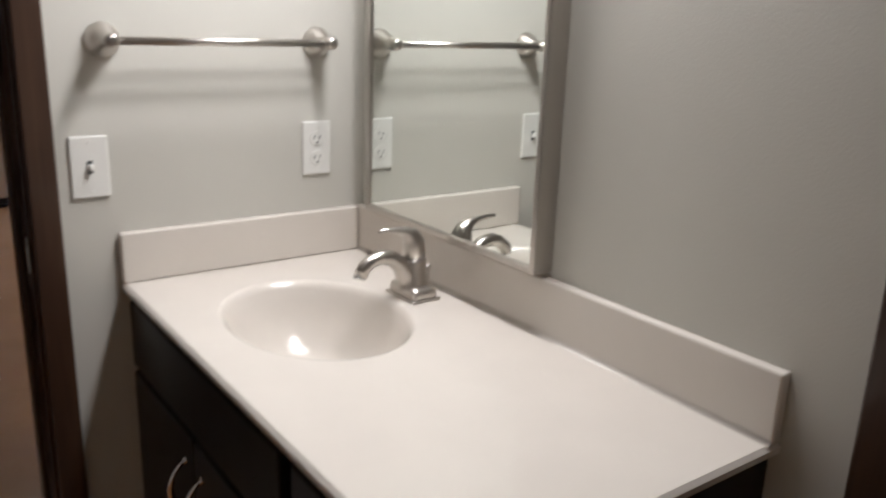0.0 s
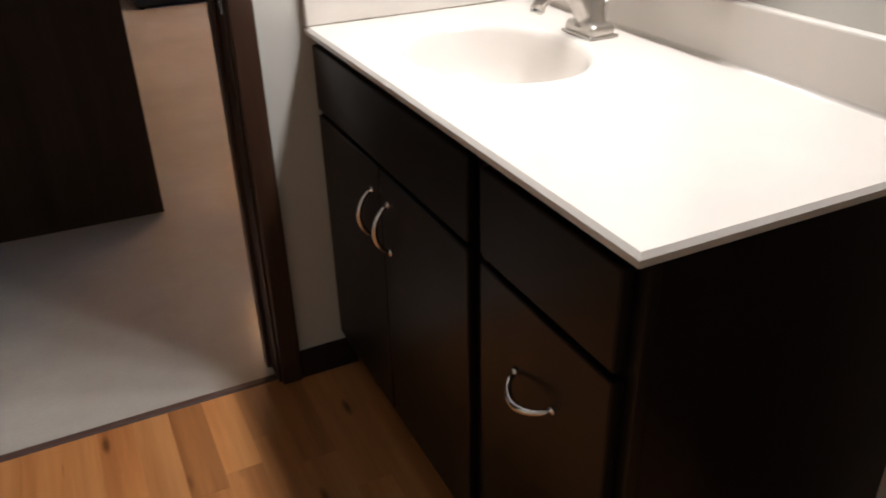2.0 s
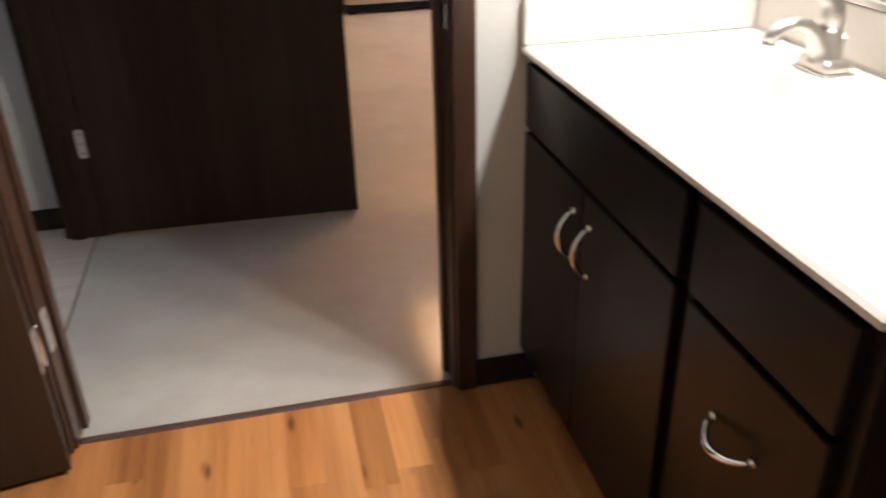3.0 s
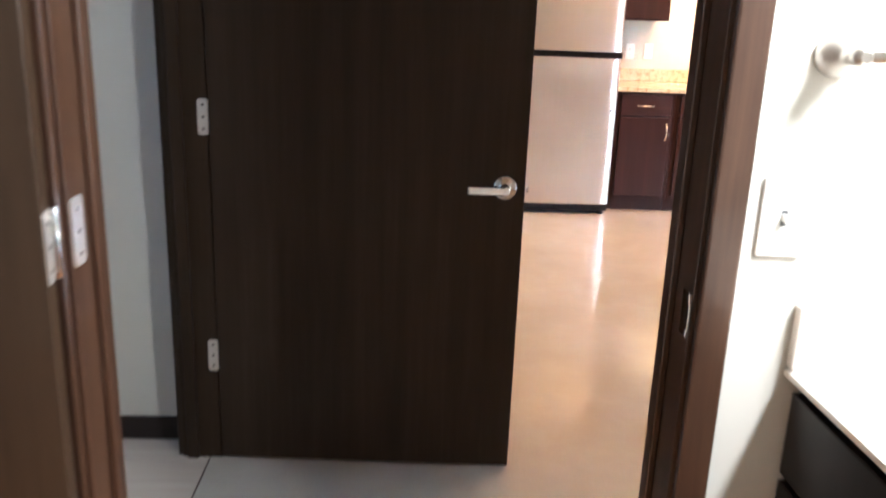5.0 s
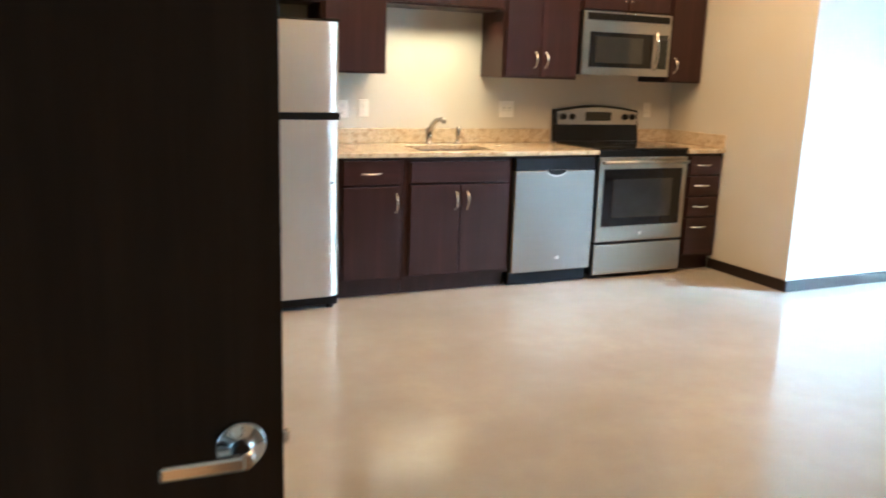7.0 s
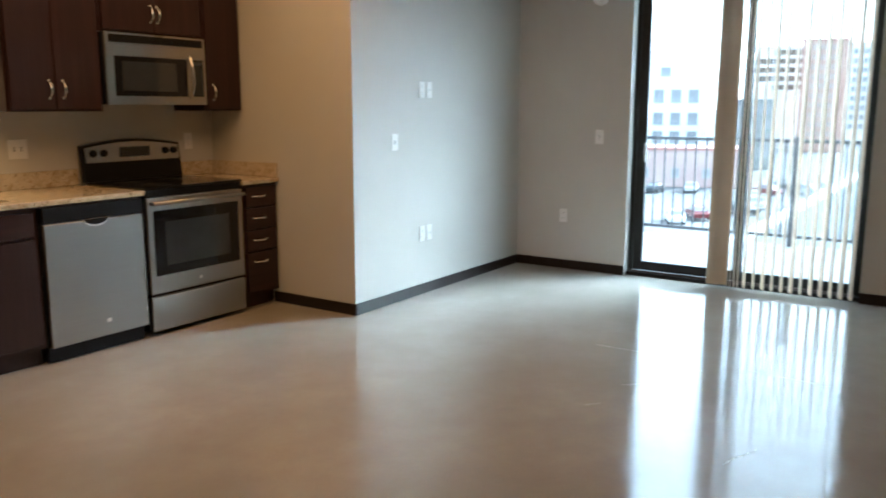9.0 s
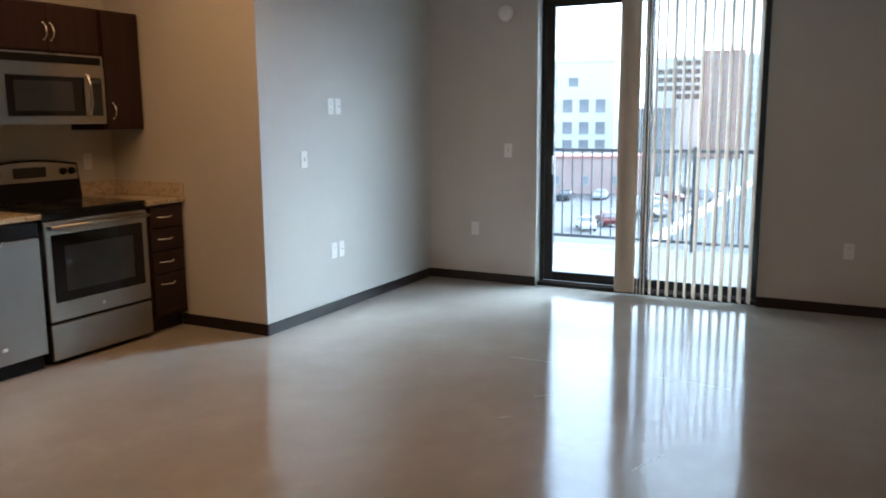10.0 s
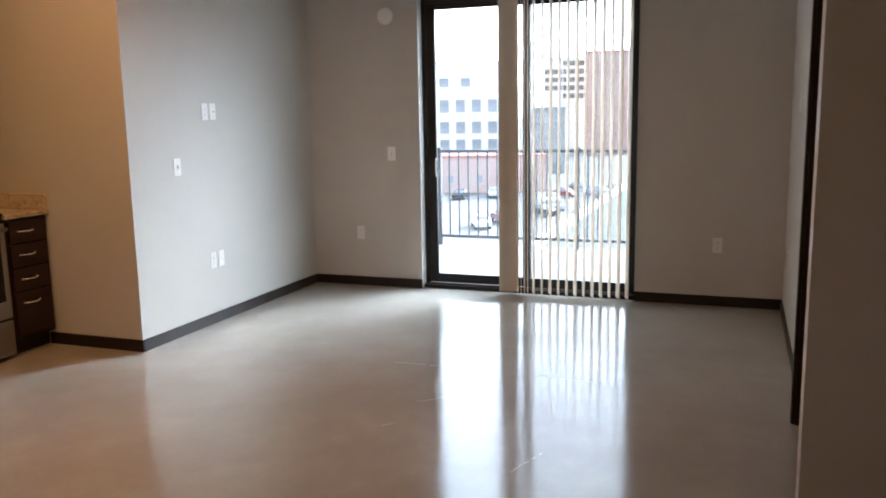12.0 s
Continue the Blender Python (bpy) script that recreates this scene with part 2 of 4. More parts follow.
STUCCO = plain("pale_stucco", (0.76, 0.76, 0.75), 0.85, vary=0.06, scale=0.1, fine=2, relief=0.0)
GREYPRECAST = plain("grey_precast", (0.42, 0.42, 0.42), 0.85, vary=0.08, scale=0.1, fine=2, relief=0.0)
# red brick with daylight glare and haze put into its paler colour
GLAREBRICK = brick_face("glare_paled_red_brick", (0.46, 0.22, 0.18), (0.41, 0.185, 0.15), (0.50, 0.40, 0.36), 1.6)
SALMONBRICK = brick_face("salmon_brick", (0.43, 0.18, 0.125), (0.37, 0.145, 0.10), (0.46, 0.32, 0.26), 1.6)
DARKPRECAST = plain("dark_precast", (0.24, 0.25, 0.245), 0.85, vary=0.1, scale=0.1, fine=2, relief=0.0)
# brown colour stands in for the shade inside the tower's balcony bands
BALCONYSHADE = plain("brown_balcony_shade", (0.15, 0.115, 0.08), 0.6, vary=0.2, scale=0.2, relief=0.0)
PALEGLASS = plain("pale_window_glass", (0.40, 0.30, 0.26), 0.5, vary=0.15, scale=0.2, relief=0.0)
FARGLASS = plain("far_window_glass", (0.29, 0.29, 0.295), 0.55, vary=0.3, scale=0.2, relief=0.0)


# ---- mesh tools ----
WHERE = {}


def bm_new():
    return bmesh.new()


def box(bm, x0, x1, y0, y1, z0, z1, bev=0.0, seg=2):
    m = Matrix.Translation(((x0 + x1) / 2, (y0 + y1) / 2, (z0 + z1) / 2)) @ Matrix.Diagonal((abs(x1 - x0), abs(y1 - y0), abs(z1 - z0), 1))
    r = bmesh.ops.create_cube(bm, size=1, matrix=m)
    if bev > 0:
        es = list({e for v in r["verts"] for e in v.link_edges})
        bmesh.ops.bevel(bm, geom=es, offset=bev, segments=seg, affect="EDGES", profile=0.5)
    return bm


def boxed(*a, **k):
    return box(bm_new(), *a, **k)


def lathe(bm, profile, at=(0, 0, 0), way=(0, 0, 1), n=20):
    """Turns (radius, height) pairs about the axis way through at."""
    m = Matrix.Translation(at) @ Vector(way).to_track_quat("Z", "Y").to_matrix().to_4x4()
    rings = [[bm.verts.new(m @ Vector((r * math.cos(2 * math.pi * i / n), r * math.sin(2 * math.pi * i / n), h))) for i in range(n)] for r, h in profile]
    for a, b in zip(rings, rings[1:]):
        for i in range(n):
            bm.faces.new((a[i], a[(i + 1) % n], b[(i + 1) % n], b[i])).smooth = True
    bm.faces.new(list(reversed(rings[0])))
    bm.faces.new(rings[-1])
    return bm


def tube(bm, pts, radius, n=10):
    """A round rod through points; radius is a number or one for each point."""
    pts = [Vector(p) for p in pts]
    rs = radius if isinstance(radius, (list, tuple)) else [radius] * len(pts)
    rings, side = [], None
    for i, p in enumerate(pts):
        d = (pts[min(i + 1, len(pts) - 1)] - pts[max(i - 1, 0)]).normalized()
        if side is None:
            side = d.orthogonal().normalized()
        side = (side - d * side.dot(d)).normalized()
        up = d.cross(side)
        rings.append([bm.verts.new(p + rs[i] * (math.cos(2 * math.pi * k / n) * side + math.sin(2 * math.pi * k / n) * up)) for k in range(n)])
    for a, b in zip(rings, rings[1:]):
        for k in range(n):
            bm.faces.new((a[k], a[(k + 1) % n], b[(k + 1) % n], b[k])).smooth = True
    bm.faces.new(list(reversed(rings[0])))
    bm.faces.new(rings[-1])
    return bm


def arc(p, q, bow, n=10):
    """Points from p to q that bow out by the vector bow."""
    p, q, bow = Vector(p), Vector(q), Vector(bow)
    return [p.lerp(q, i / n) + bow * math.sin(math.pi * i / n) ** 0.6 for i in range(n + 1)]


def mesh_of(name, bm, material):
    bmesh.ops.recalc_face_normals(bm, faces=bm.faces)
    me = bpy.data.meshes.new(name)
    bm.to_mesh(me)
    bm.free()
    me.materials.append(material)
    return me


def thing(name, base, label, category, group="", rz=0.0):
    ob = new(name)
    ob.empty_display_size = 0.1
    ob.matrix_basis = pose(*base, 0, 0, rz)
    WHERE[ob.name] = ob.matrix_basis.copy()
    return tagged(ob, label, category, group)


def part(name, bm, material, parent, label="", local=False):
    if not local:
        bmesh.ops.transform(bm, matrix=WHERE[parent.name].inverted(), verts=bm.verts)
    ob = new(name, mesh_of(name, bm, material))
    ob.parent = parent
    WHERE[ob.name] = WHERE[parent.name]
    return tagged(ob, label)


def solid(name, bm, material, label="", category="", kind="", group=""):
    return tagged(new(name, mesh_of(name, bm, material)), label, category, group, kind)


def structure(name, bm, material, label, category=""):
    return solid(name, bm, material, label, category or name.split("_")[0], "structure")


def hollow(bm, x0, x1, y0, y1, z0, z1, t=0.016):
    """A cabinet box without a top: sides, ends and bottom."""
    box(bm, x0, x0 + t, y0, y1, z0, z1, 0.001, 1)
    box(bm, x1 - t, x1, y0, y1, z0, z1, 0.001, 1)
    box(bm, x0 + t, x1 - t, y0, y0 + t, z0, z1)
    box(bm, x0 + t, x1 - t, y1 - t, y1, z0, z1)
    return box(bm, x0 + t, x1 - t, y0 + t, y1 - t, z0, z0 + t)


def wall_y(x0, x1, y0, y1, z1, holes=()):
    """A wall along x, with holes (xa, xb, za, zb)."""
    bm, at = bm_new(), x0
    for xa, xb, za, zb in sorted(holes):
        box(bm, at, xa, y0, y1, 0, z1)
        if za > 0:
            box(bm, xa, xb, y0, y1, 0, za)
        box(bm, xa, xb, y0, y1, zb, z1)
        at = xb
    return box(bm, at, x1, y0, y1, 0, z1)


def wall_x(x0, x1, y0, y1, z1, holes=()):
    bm = wall_y(y0, y1, -x1, -x0, z1, holes)
    bmesh.ops.transform(bm, matrix=Matrix.Rotation(math.pi / 2, 4, "Z"), verts=bm.verts)
    return bm


# ---- the large structure ----
H = 2.75
structure("floor", boxed(-4.2, 5.62, -2.8, 5.45, -0.2, -0.012), CONCRETE, "concrete slab under the rooms", "floor")
bm = bm_new()
box(bm, -1.70, 5.62, 0.034, 5.45, -0.012, 0.0)
box(bm, 0.0, 5.62, -2.8, 0.034, -0.012, 0.0)
structure("floor_living", bm, CONCRETE, "polished cream-grey concrete floor with cloudy mottling", "floor")
structure("floor_side_room", boxed(-4.2, -1.706, 0.034, 5.45, -0.012, 0.0), PALEVINYL, "pale beige wood-look vinyl floor of the side room", "floor")

BATH_DOOR = (-1.595, -0.684, 0.0, 2.06)
structure("wall_bath_north", wall_y(-2.6, 0.0, 0.0, 0.12, H, [BATH_DOOR]), PAINT, "greige painted bathroom wall with a doorway")
structure("wall_mirror", wall_x(0.0, 0.12, -2.6, 0.12, H), PAINT, "greige painted bathroom wall behind the vanity")
structure("wall_bath_south", wall_y(-2.72, 0.12, -2.72, -2.6, H), PAINT, "plain greige bathroom wall")
structure("wall_bath_west", wall_x(-2.72, -2.6, -2.6, 0.12, H), PAINT, "plain greige bathroom wall")
SIDE_DOOR = (0.215, 1.16, 0.0, 2.06)
structure("wall_hall_west", wall_x(-1.785, -1.665, 0.12, 5.33, H, [SIDE_DOOR]), PAINT, "greige hall wall with a doorway to the side room")
structure("wall_side_room_north", wall_y(-4.2, -1.785, 1.262, 1.382, H), PAINT, "greige painted wall of the side room")
# the opening is added out of view to let sky light into the side room
structure("wall_side_room_west", wall_x(-4.32, -4.2, 0.12, 1.382, H, [(0.5, 0.95, 1.30, 1.85)]), PAINT, "greige side room wall with an unseen opening added for daylight")
structure("wall_side_room_south", wall_y(-4.32, -2.6, 0.0, 0.12, H), PAINT, "plain greige side room wall")
structure("wall_kitchen_back", wall_y(-1.82, 3.407, 5.33, 5.45, H), PAINT, "greige painted wall behind the kitchen units")
structure("wall_kitchen_side", wall_x(3.287, 3.407, 4.104, 5.33, H), PAINT, "greige painted return wall beside the kitchen")
structure("wall_north", wall_y(3.287, 5.565, 3.984, 4.104, H), PAINT, "greige painted living room wall")
DOOR_Y0, DOOR_Y1, DOOR_TOP = 1.198, 2.968, 2.40
structure("wall_east", wall_x(5.565, 5.765, -0.2, 4.104, H, [(DOOR_Y0, DOOR_Y1, 0.0, DOOR_TOP)]), PAINT, "greige painted wall with the balcony door opening")
SOUTH_Y, CLOSET_Y, CORNER_X, STUB_Y = 0.132, 0.176, 2.12, 0.229
CLOSET = (2.30, 3.20, 0.0, 2.06)
structure("wall_closet", wall_y(CORNER_X + 0.12, 3.30, 0.031, CLOSET_Y, H, [CLOSET]), PAINT, "greige painted living room wall with a closet doorway")
structure("wall_south", wall_y(3.30, 5.565, 0.012, SOUTH_Y, H), PAINT, "greige painted living room wall")
structure("wall_entry_east", wall_x(CORNER_X, CORNER_X + 0.12, -2.72, STUB_Y, H), PAINT, "greige painted entry hall wall")
structure("wall_entry_south", wall_y(0.12, CORNER_X, -2.72, -2.6, H), PAINT, "plain greige entry hall wall")
structure("wall_closet_back", wall_y(CORNER_X + 0.12, 5.765, -0.32, -0.2, H), PAINT, "plain greige closet wall")
structure("ceiling", boxed(-4.32, 5.765, -2.72, 5.45, H, H + 0.15), CEILING, "plain white painted ceiling", "ceiling")


def base_run(name, x0, x1, y0, y1):
    """A dark vinyl base along a wall, with an eased top edge."""
    return structure(name, boxed(x0, x1, y0, y1, 0.0, 0.078, 0.003, 1), BASE, "dark brown vinyl baseboard", "baseboard")


B = 0.011
base_run("baseboard_north", 3.287, 5.565 - B, 3.984 - B, 3.984)
base_run("baseboard_kitchen_side", 3.287 - B, 3.287, 3.984 - B, 4.735)
base_run("baseboard_east_a", 5.565 - B, 5.565, DOOR_Y1, 3.984)
base_run("baseboard_east_b", 5.565 - B, 5.565, SOUTH_Y, DOOR_Y0)
base_run("baseboard_south", 3.30, 5.565 - B, SOUTH_Y, SOUTH_Y + B)
base_run("baseboard_bath_north", -0.638, -0.49, -B, 0.0)
base_run("baseboard_mirror_wall", -B, 0.0, -1.168, -1.066)
base_run("baseboard_side_room", -4.2, -1.802, 1.262 - B, 1.262)
base_run("baseboard_entry", CORNER_X - B, CORNER_X, -2.6, STUB_Y)
base_run("baseboard_hall_a", -0.638, 0.12, 0.12, 0.12 + B)
base_run("baseboard_hall_b", -1.665, -1.665 + B, 1.235, 5.33)

structure("threshold_bath", boxed(-1.585, -0.694, 0.014, 0.038, -0.012, 0.004, 0.004, 1), STRIP, "dark threshold strip between plank floor and concrete", "threshold")
structure("threshold_side_room", boxed(-1.7055, -1.7005, 0.235, 1.14, -0.012, 0.001), STRIP, "thin dark floor joint in the side doorway", "threshold")


def door_frame(name, label, rz, base, width, wall, height=2.06, near=True, far=True, stop=0.07, stain=None):
    """Jambs, stops and mitred flat casings; local x along the opening from 0 to width, y through the wall from 0 to wall."""
    f = thing(name, base, label, "door frame", rz=rz)
    f["kind"] = "structure"
    stain = stain or TRIMWOOD
    t, c, p = 0.011, 0.050, 0.016
    part("jamb", boxed(0, t, 0, wall, 0, height, 0.001, 1), stain, f, local=True)
    part("jamb", boxed(width - t, width, 0, wall, 0, height, 0.001, 1), stain, f, local=True)
    part("head_jamb", boxed(t, width - t, 0, wall, height - t, height), stain, f, local=True)
    part("door_stop", boxed(t, t + 0.011, stop, stop + 0.035, 0, height - t, 0.002, 1), stain, f, local=True)
    part("door_stop", boxed(width - t - 0.011, width - t, stop, stop + 0.035, 0, height - t, 0.002, 1), stain, f, local=True)
    for on, y0, y1 in ((near, -p, -0.0), (far, wall, wall + p)):
        if on:
            part("casing", boxed(-c + 0.005, 0.005, y0, y1, 0, height + c, 0.004, 2), stain, f, local=True)
            part("casing", boxed(width - 0.005, width + c - 0.005, y0, y1, 0, height + c, 0.004, 2), stain, f, local=True)
            part("head_casing", boxed(0.006, width - 0.006, y0, y1, height - 0.005, height + c, 0.004, 2), stain, f, local=True)
    return f


def hinge_leaf(f, x0, x1, y0, y1, z, face):
    """A satin hinge leaf with rounded corners and three screws, in the frame's own space."""
    bm = boxed(x0, x1, y0, y1, z - 0.05, z + 0.05)
    across = [e for e in bm.edges if abs((e.verts[0].co - e.verts[1].co).normalized().dot(Vector(face))) > 0.99]
    bmesh.ops.bevel(bm, geom=across, offset=0.009, segments=4, affect="EDGES", profile=0.5)
    h = part("hinge", bm, SATIN, f, "satin nickel hinge leaf", local=True)
    cx, cy = (x0 + x1) / 2, (y0 + y1) / 2
    for dz in (-0.033, 0.0, 0.033):
        off = Vector(face) * 0.002
        part("screw", lathe(bm_new(), [(0.004, 0), (0.0038, 0.0008), (0.002, 0.0011)], Vector((cx, cy, z + dz)) + off, face, 8), PLASTICD, h, local=True)


frame_bath = door_frame("door_frame_1", "dark stained wooden frame of the bathroom doorway", 0, (BATH_DOOR[0], 0.0, 0.0), BATH_DOOR[1] - BATH_DOOR[0], 0.12)
w_ = BATH_DOOR[1] - BATH_DOOR[0]
strike = part("strike_plate", boxed(w_ - 0.0135, w_ - 0.0105, 0.008, 0.036, 0.885, 0.955, 0.001, 1), CHROME, frame_bath, "satin nickel strike plate", local=True)
for z in (0.31, 1.022, 1.80):
    hinge_leaf(frame_bath, 0.0105, 0.014, 0.006, 0.046, z, (1, 0, 0))
part("strike_lip", boxed(w_ - 0.016, w_ - 0.0125, -0.004, 0.008, 0.90, 0.94, 0.001, 1), CHROME, frame_bath, local=True)

frame_side = door_frame("door_frame_2", "dark stained wooden frame of the side room doorway", 90, (-1.665, SIDE_DOOR[0], 0.0), SIDE_DOOR[1] - SIDE_DOOR[0], 0.12, near=False, stain=DOORWOOD)
w_ = SIDE_DOOR[1] - SIDE_DOOR[0]
for z in (0.341, 1.046, 1.80):
    hinge_leaf(frame_side, w_ - 0.0140, w_ - 0.0105, 0.0, 0.030, z, (-1, 0, 0))
door_frame("door_frame_3", "dark stained wooden frame of a closet doorway", 180, (CLOSET[1], CLOSET_Y, 0.0), CLOSET[1] - CLOSET[0], 0.12, far=False, stain=DOORWOOD)


def lever_set(door, x, y, z, side, reach):
    """A round rose with a flat lever on the face whose outward normal is side times y."""
    r = part("rose", lathe(bm_new(), [(0.034, 0), (0.034, 0.006), (0.031, 0.010), (0.016, 0.012), (0.013, 0.02), (0.012, 0.052), (0.010, 0.055)], (x, y, z), (0, side, 0), 24), CHROME, door, "satin chrome rose", local=True)
    bm = boxed(x, x + reach, y + side * 0.044, y + side * 0.056, z - 0.012, z + 0.009, 0.004, 3)
    part("lever", bm, CHROME, r, "flat satin chrome lever handle", local=True)


# the side room's door, open across the hall
ang = math.degrees(math.atan2(1.101 - 1.138, -0.79 + 1.696))
hall_door = thing("open_door", (-1.663, 1.135, 0.0), "flush dark espresso wooden door standing open across the hall", "door", rz=ang)
part("door_leaf", boxed(0.0, 0.875, 0.0, 0.044, 0.012, 2.04, 0.0015, 1), DOORWOOD, hall_door, local=True)
lever_set(hall_door, 0.818, 0.0, 0.882, -1, -0.105)
lever_set(hall_door, 0.818, 0.044, 0.882, 1, -0.105)
part("latch_plate", boxed(0.8735, 0.8762, 0.010, 0.034, 0.846, 0.904, 0.0008, 1), CHROME, hall_door, local=True)
part("latch_bolt", boxed(0.875, 0.887, 0.016, 0.028, 0.865, 0.885, 0.003, 2), CHROME, hall_door, "small chrome latch bolt", local=True)
for z in (0.341, 1.046, 1.80):
    part("hinge_knuckle", lathe(bm_new(), [(0.005, -0.05), (0.006, -0.048), (0.006, 0.048), (0.005, 0.05)], (-0.004, 0.046, z), (0, 0, 1), 10), CHROME, hall_door, local=True)

# the bathroom's door, folded back against its wall
bath_door = thing("bathroom_door", (-1.592, -0.036, 0.0), "flush dark brown wooden door folded back against the wall", "door", rz=180 + 10)
part("door_leaf", boxed(0, 0.86, 0.004, 0.048, 0.012, 2.04, 0.0015, 1), BATHWOOD, bath_door, local=True)
for z in (0.31, 1.022, 1.80):
    part("hinge_knuckle", lathe(bm_new(), [(0.005, -0.05), (0.006, -0.048), (0.006, 0.048), (0.005, 0.05)], (-0.004, 0.0, z), (0, 0, 1), 10), CHROME, bath_door, local=True)
for z in (0.31, 1.022, 1.80):
    hinge_leaf(bath_door, -0.002, 0.001, 0.008, 0.042, z, (-1, 0, 0))
lever_set(bath_door, 0.80, 0.048, 0.93, 1, -0.105)

closet_door = thing("closet_door", (CLOSET[0] + 0.014, 0.056, 0.0), "closed dark wooden closet door", "door")
part("door_leaf", boxed(0, CLOSET[1] - CLOSET[0] - 0.028, 0.0, 0.04, 0.012, 2.045, 0.0015, 1), DOORWOOD, closet_door, local=True)

# dark casing and door on the mirror wall, past the vanity
frame_linen = thing("linen_door", (0.0, -1.60, 0.0), "dark stained wooden linen closet door with its casing", "door")
part("casing", boxed(-0.016, 0.0, -1.235, -1.169, 0, 2.12, 0.004, 2), TRIMWOOD, frame_linen)
part("casing", boxed(-0.016, 0.0, -2.039, -1.973, 0, 2.12, 0.004, 2), TRIMWOOD, frame_linen)
part("head_casing", boxed(-0.016, 0.0, -1.972, -1.236, 2.054, 2.12, 0.004, 2), TRIMWOOD, frame_linen)
part("door_leaf", boxed(-0.006, 0.0, -1.970, -1.238, 0.012, 2.052), DOORWOOD, frame_linen)


# ---- bathroom ----
def vanity_top():
    """Cultured marble top with an oval bowl sunk into it."""
    bm = bm_new()
    x0, x1, y0, y1, zt, zb = -0.541, -0.0, -1.074, -0.0, 0.847, 0.832
    cx, cy, a, b = -0.300, -0.353, 0.154, 0.199
    corners = [math.atan2(y - cy, x - cx) for x in (x0, x1) for y in (y0, y1)]
    angles = sorted([2 * math.pi * i / 72 - math.pi for i in range(72)] + corners)

    def edge(t):
        c, s = math.cos(t), math.sin(t)
        k = min(((x1 if c > 0 else x0) - cx) / c if abs(c) > 1e-9 else 9, ((y1 if s > 0 else y0) - cy) / s if abs(s) > 1e-9 else 9)
        return cx + k * c, cy + k * s

    def oval(t, u, drop):
        c, s = math.cos(t), math.sin(t)
        k = u / math.hypot(c / a, s / b)
        return (cx + k * c, cy + k * s, zt - drop)

    e = 0.006
    outer = [edge(t) for t in angles]
    rings = [[(*p, zb) for p in outer], [(*p, zt - e) for p in outer]]
    rings.append([(min(max(px, x0 + e), x1 - e), min(max(py, y0 + e), y1 - e), zt) for px, py in outer])
    for u, d in ((1.07, 0.0), (1.04, 0.0008), (1.01, 0.004), (0.975, 0.014), (0.93, 0.034), (0.86, 0.064), (0.75, 0.096), (0.60, 0.120), (0.40, 0.135), (0.16, 0.140)):
        rings.append([oval(t, u, d) for t in angles])
    vs = [[bm.verts.new(p) for p in ring] for ring in rings]
    n = len(angles)
    for k, (p, q) in enumerate(zip(vs, vs[1:])):
        for i in range(n):
            bm.faces.new((p[i], p[(i + 1) % n], q[(i + 1) % n], q[i])).smooth = k >= 3
    bm.faces.new(vs[-1])
    return bm, (cx, cy, zt - 0.140)


def pull(parent, p, q, bow, metal=None, r=0.0042):
    """An arched cabinet pull on two small feet."""
    p, q, bow = Vector(p), Vector(q), Vector(bow)
    metal = metal or CHROME
    bm = bm_new()
    pts = arc(p, q, bow, 12)
    tube(bm, pts, [r * (0.85 + 0.5 * math.sin(math.pi * i / 12)) for i in range(13)], 8)
    for e in (p, q):
        lathe(bm, [(r * 1.7, 0), (r * 1.7, 0.002), (r * 1.2, 0.005)], e, bow, 10)
    return part("handle", bm, metal, parent, "arched brushed metal handle")


vanity = thing("vanity_cabinet", (-0.27, -0.53, 0.0), "dark espresso wooden bathroom vanity cabinet with arched handles", "cabinet")
part("face_frame", boxed(-0.514, -0.498, -1.062, -0.004, 0.10, 0.829, 0.001, 1), VANWOOD, vanity)
part("side_panel", boxed(-0.498, -0.004, -1.062, -1.046, 0.10, 0.829), VANWOOD, vanity)
part("side_panel", boxed(-0.498, -0.004, -0.020, -0.004, 0.10, 0.829), VANWOOD, vanity)
part("back_panel", boxed(-0.020, -0.004, -1.046, -0.020, 0.116, 0.829), VANWOOD, vanity)
part("bottom_panel", boxed(-0.498, -0.004, -1.046, -0.020, 0.10, 0.116), VANWOOD, vanity)
part("toe_kick", boxed(-0.447, -0.004, -1.056, -0.008, 0.0, 0.10), VANWOOD, vanity)
FACE = -0.533
box_front = lambda y0, y1, z0, z1: boxed(FACE, -0.5145, y0, y1, z0, z1, 0.003, 2)
part("false_front", box_front(-0.694, -0.018, 0.677, 0.812), VANWOOD, vanity)
d = part("door", box_front(-0.350, -0.018, 0.112, 0.665), VANWOOD, vanity)
pull(d, (FACE, -0.312, 0.512), (FACE, -0.312, 0.610), (-0.03, 0, 0))
d = part("door", box_front(-0.694, -0.354, 0.112, 0.665), VANWOOD, vanity)
pull(d, (FACE, -0.390, 0.512), (FACE, -0.390, 0.610), (-0.03, 0, 0))
part("drawer_front", box_front(-1.040, -0.732, 0.677, 0.812), VANWOOD, vanity)
d = part("drawer_front", box_front(-1.040, -0.732, 0.112, 0.665), VANWOOD, vanity)
pull(d, (FACE, -0.836, 0.545), (FACE, -0.930, 0.545), (-0.032, 0, -0.012))

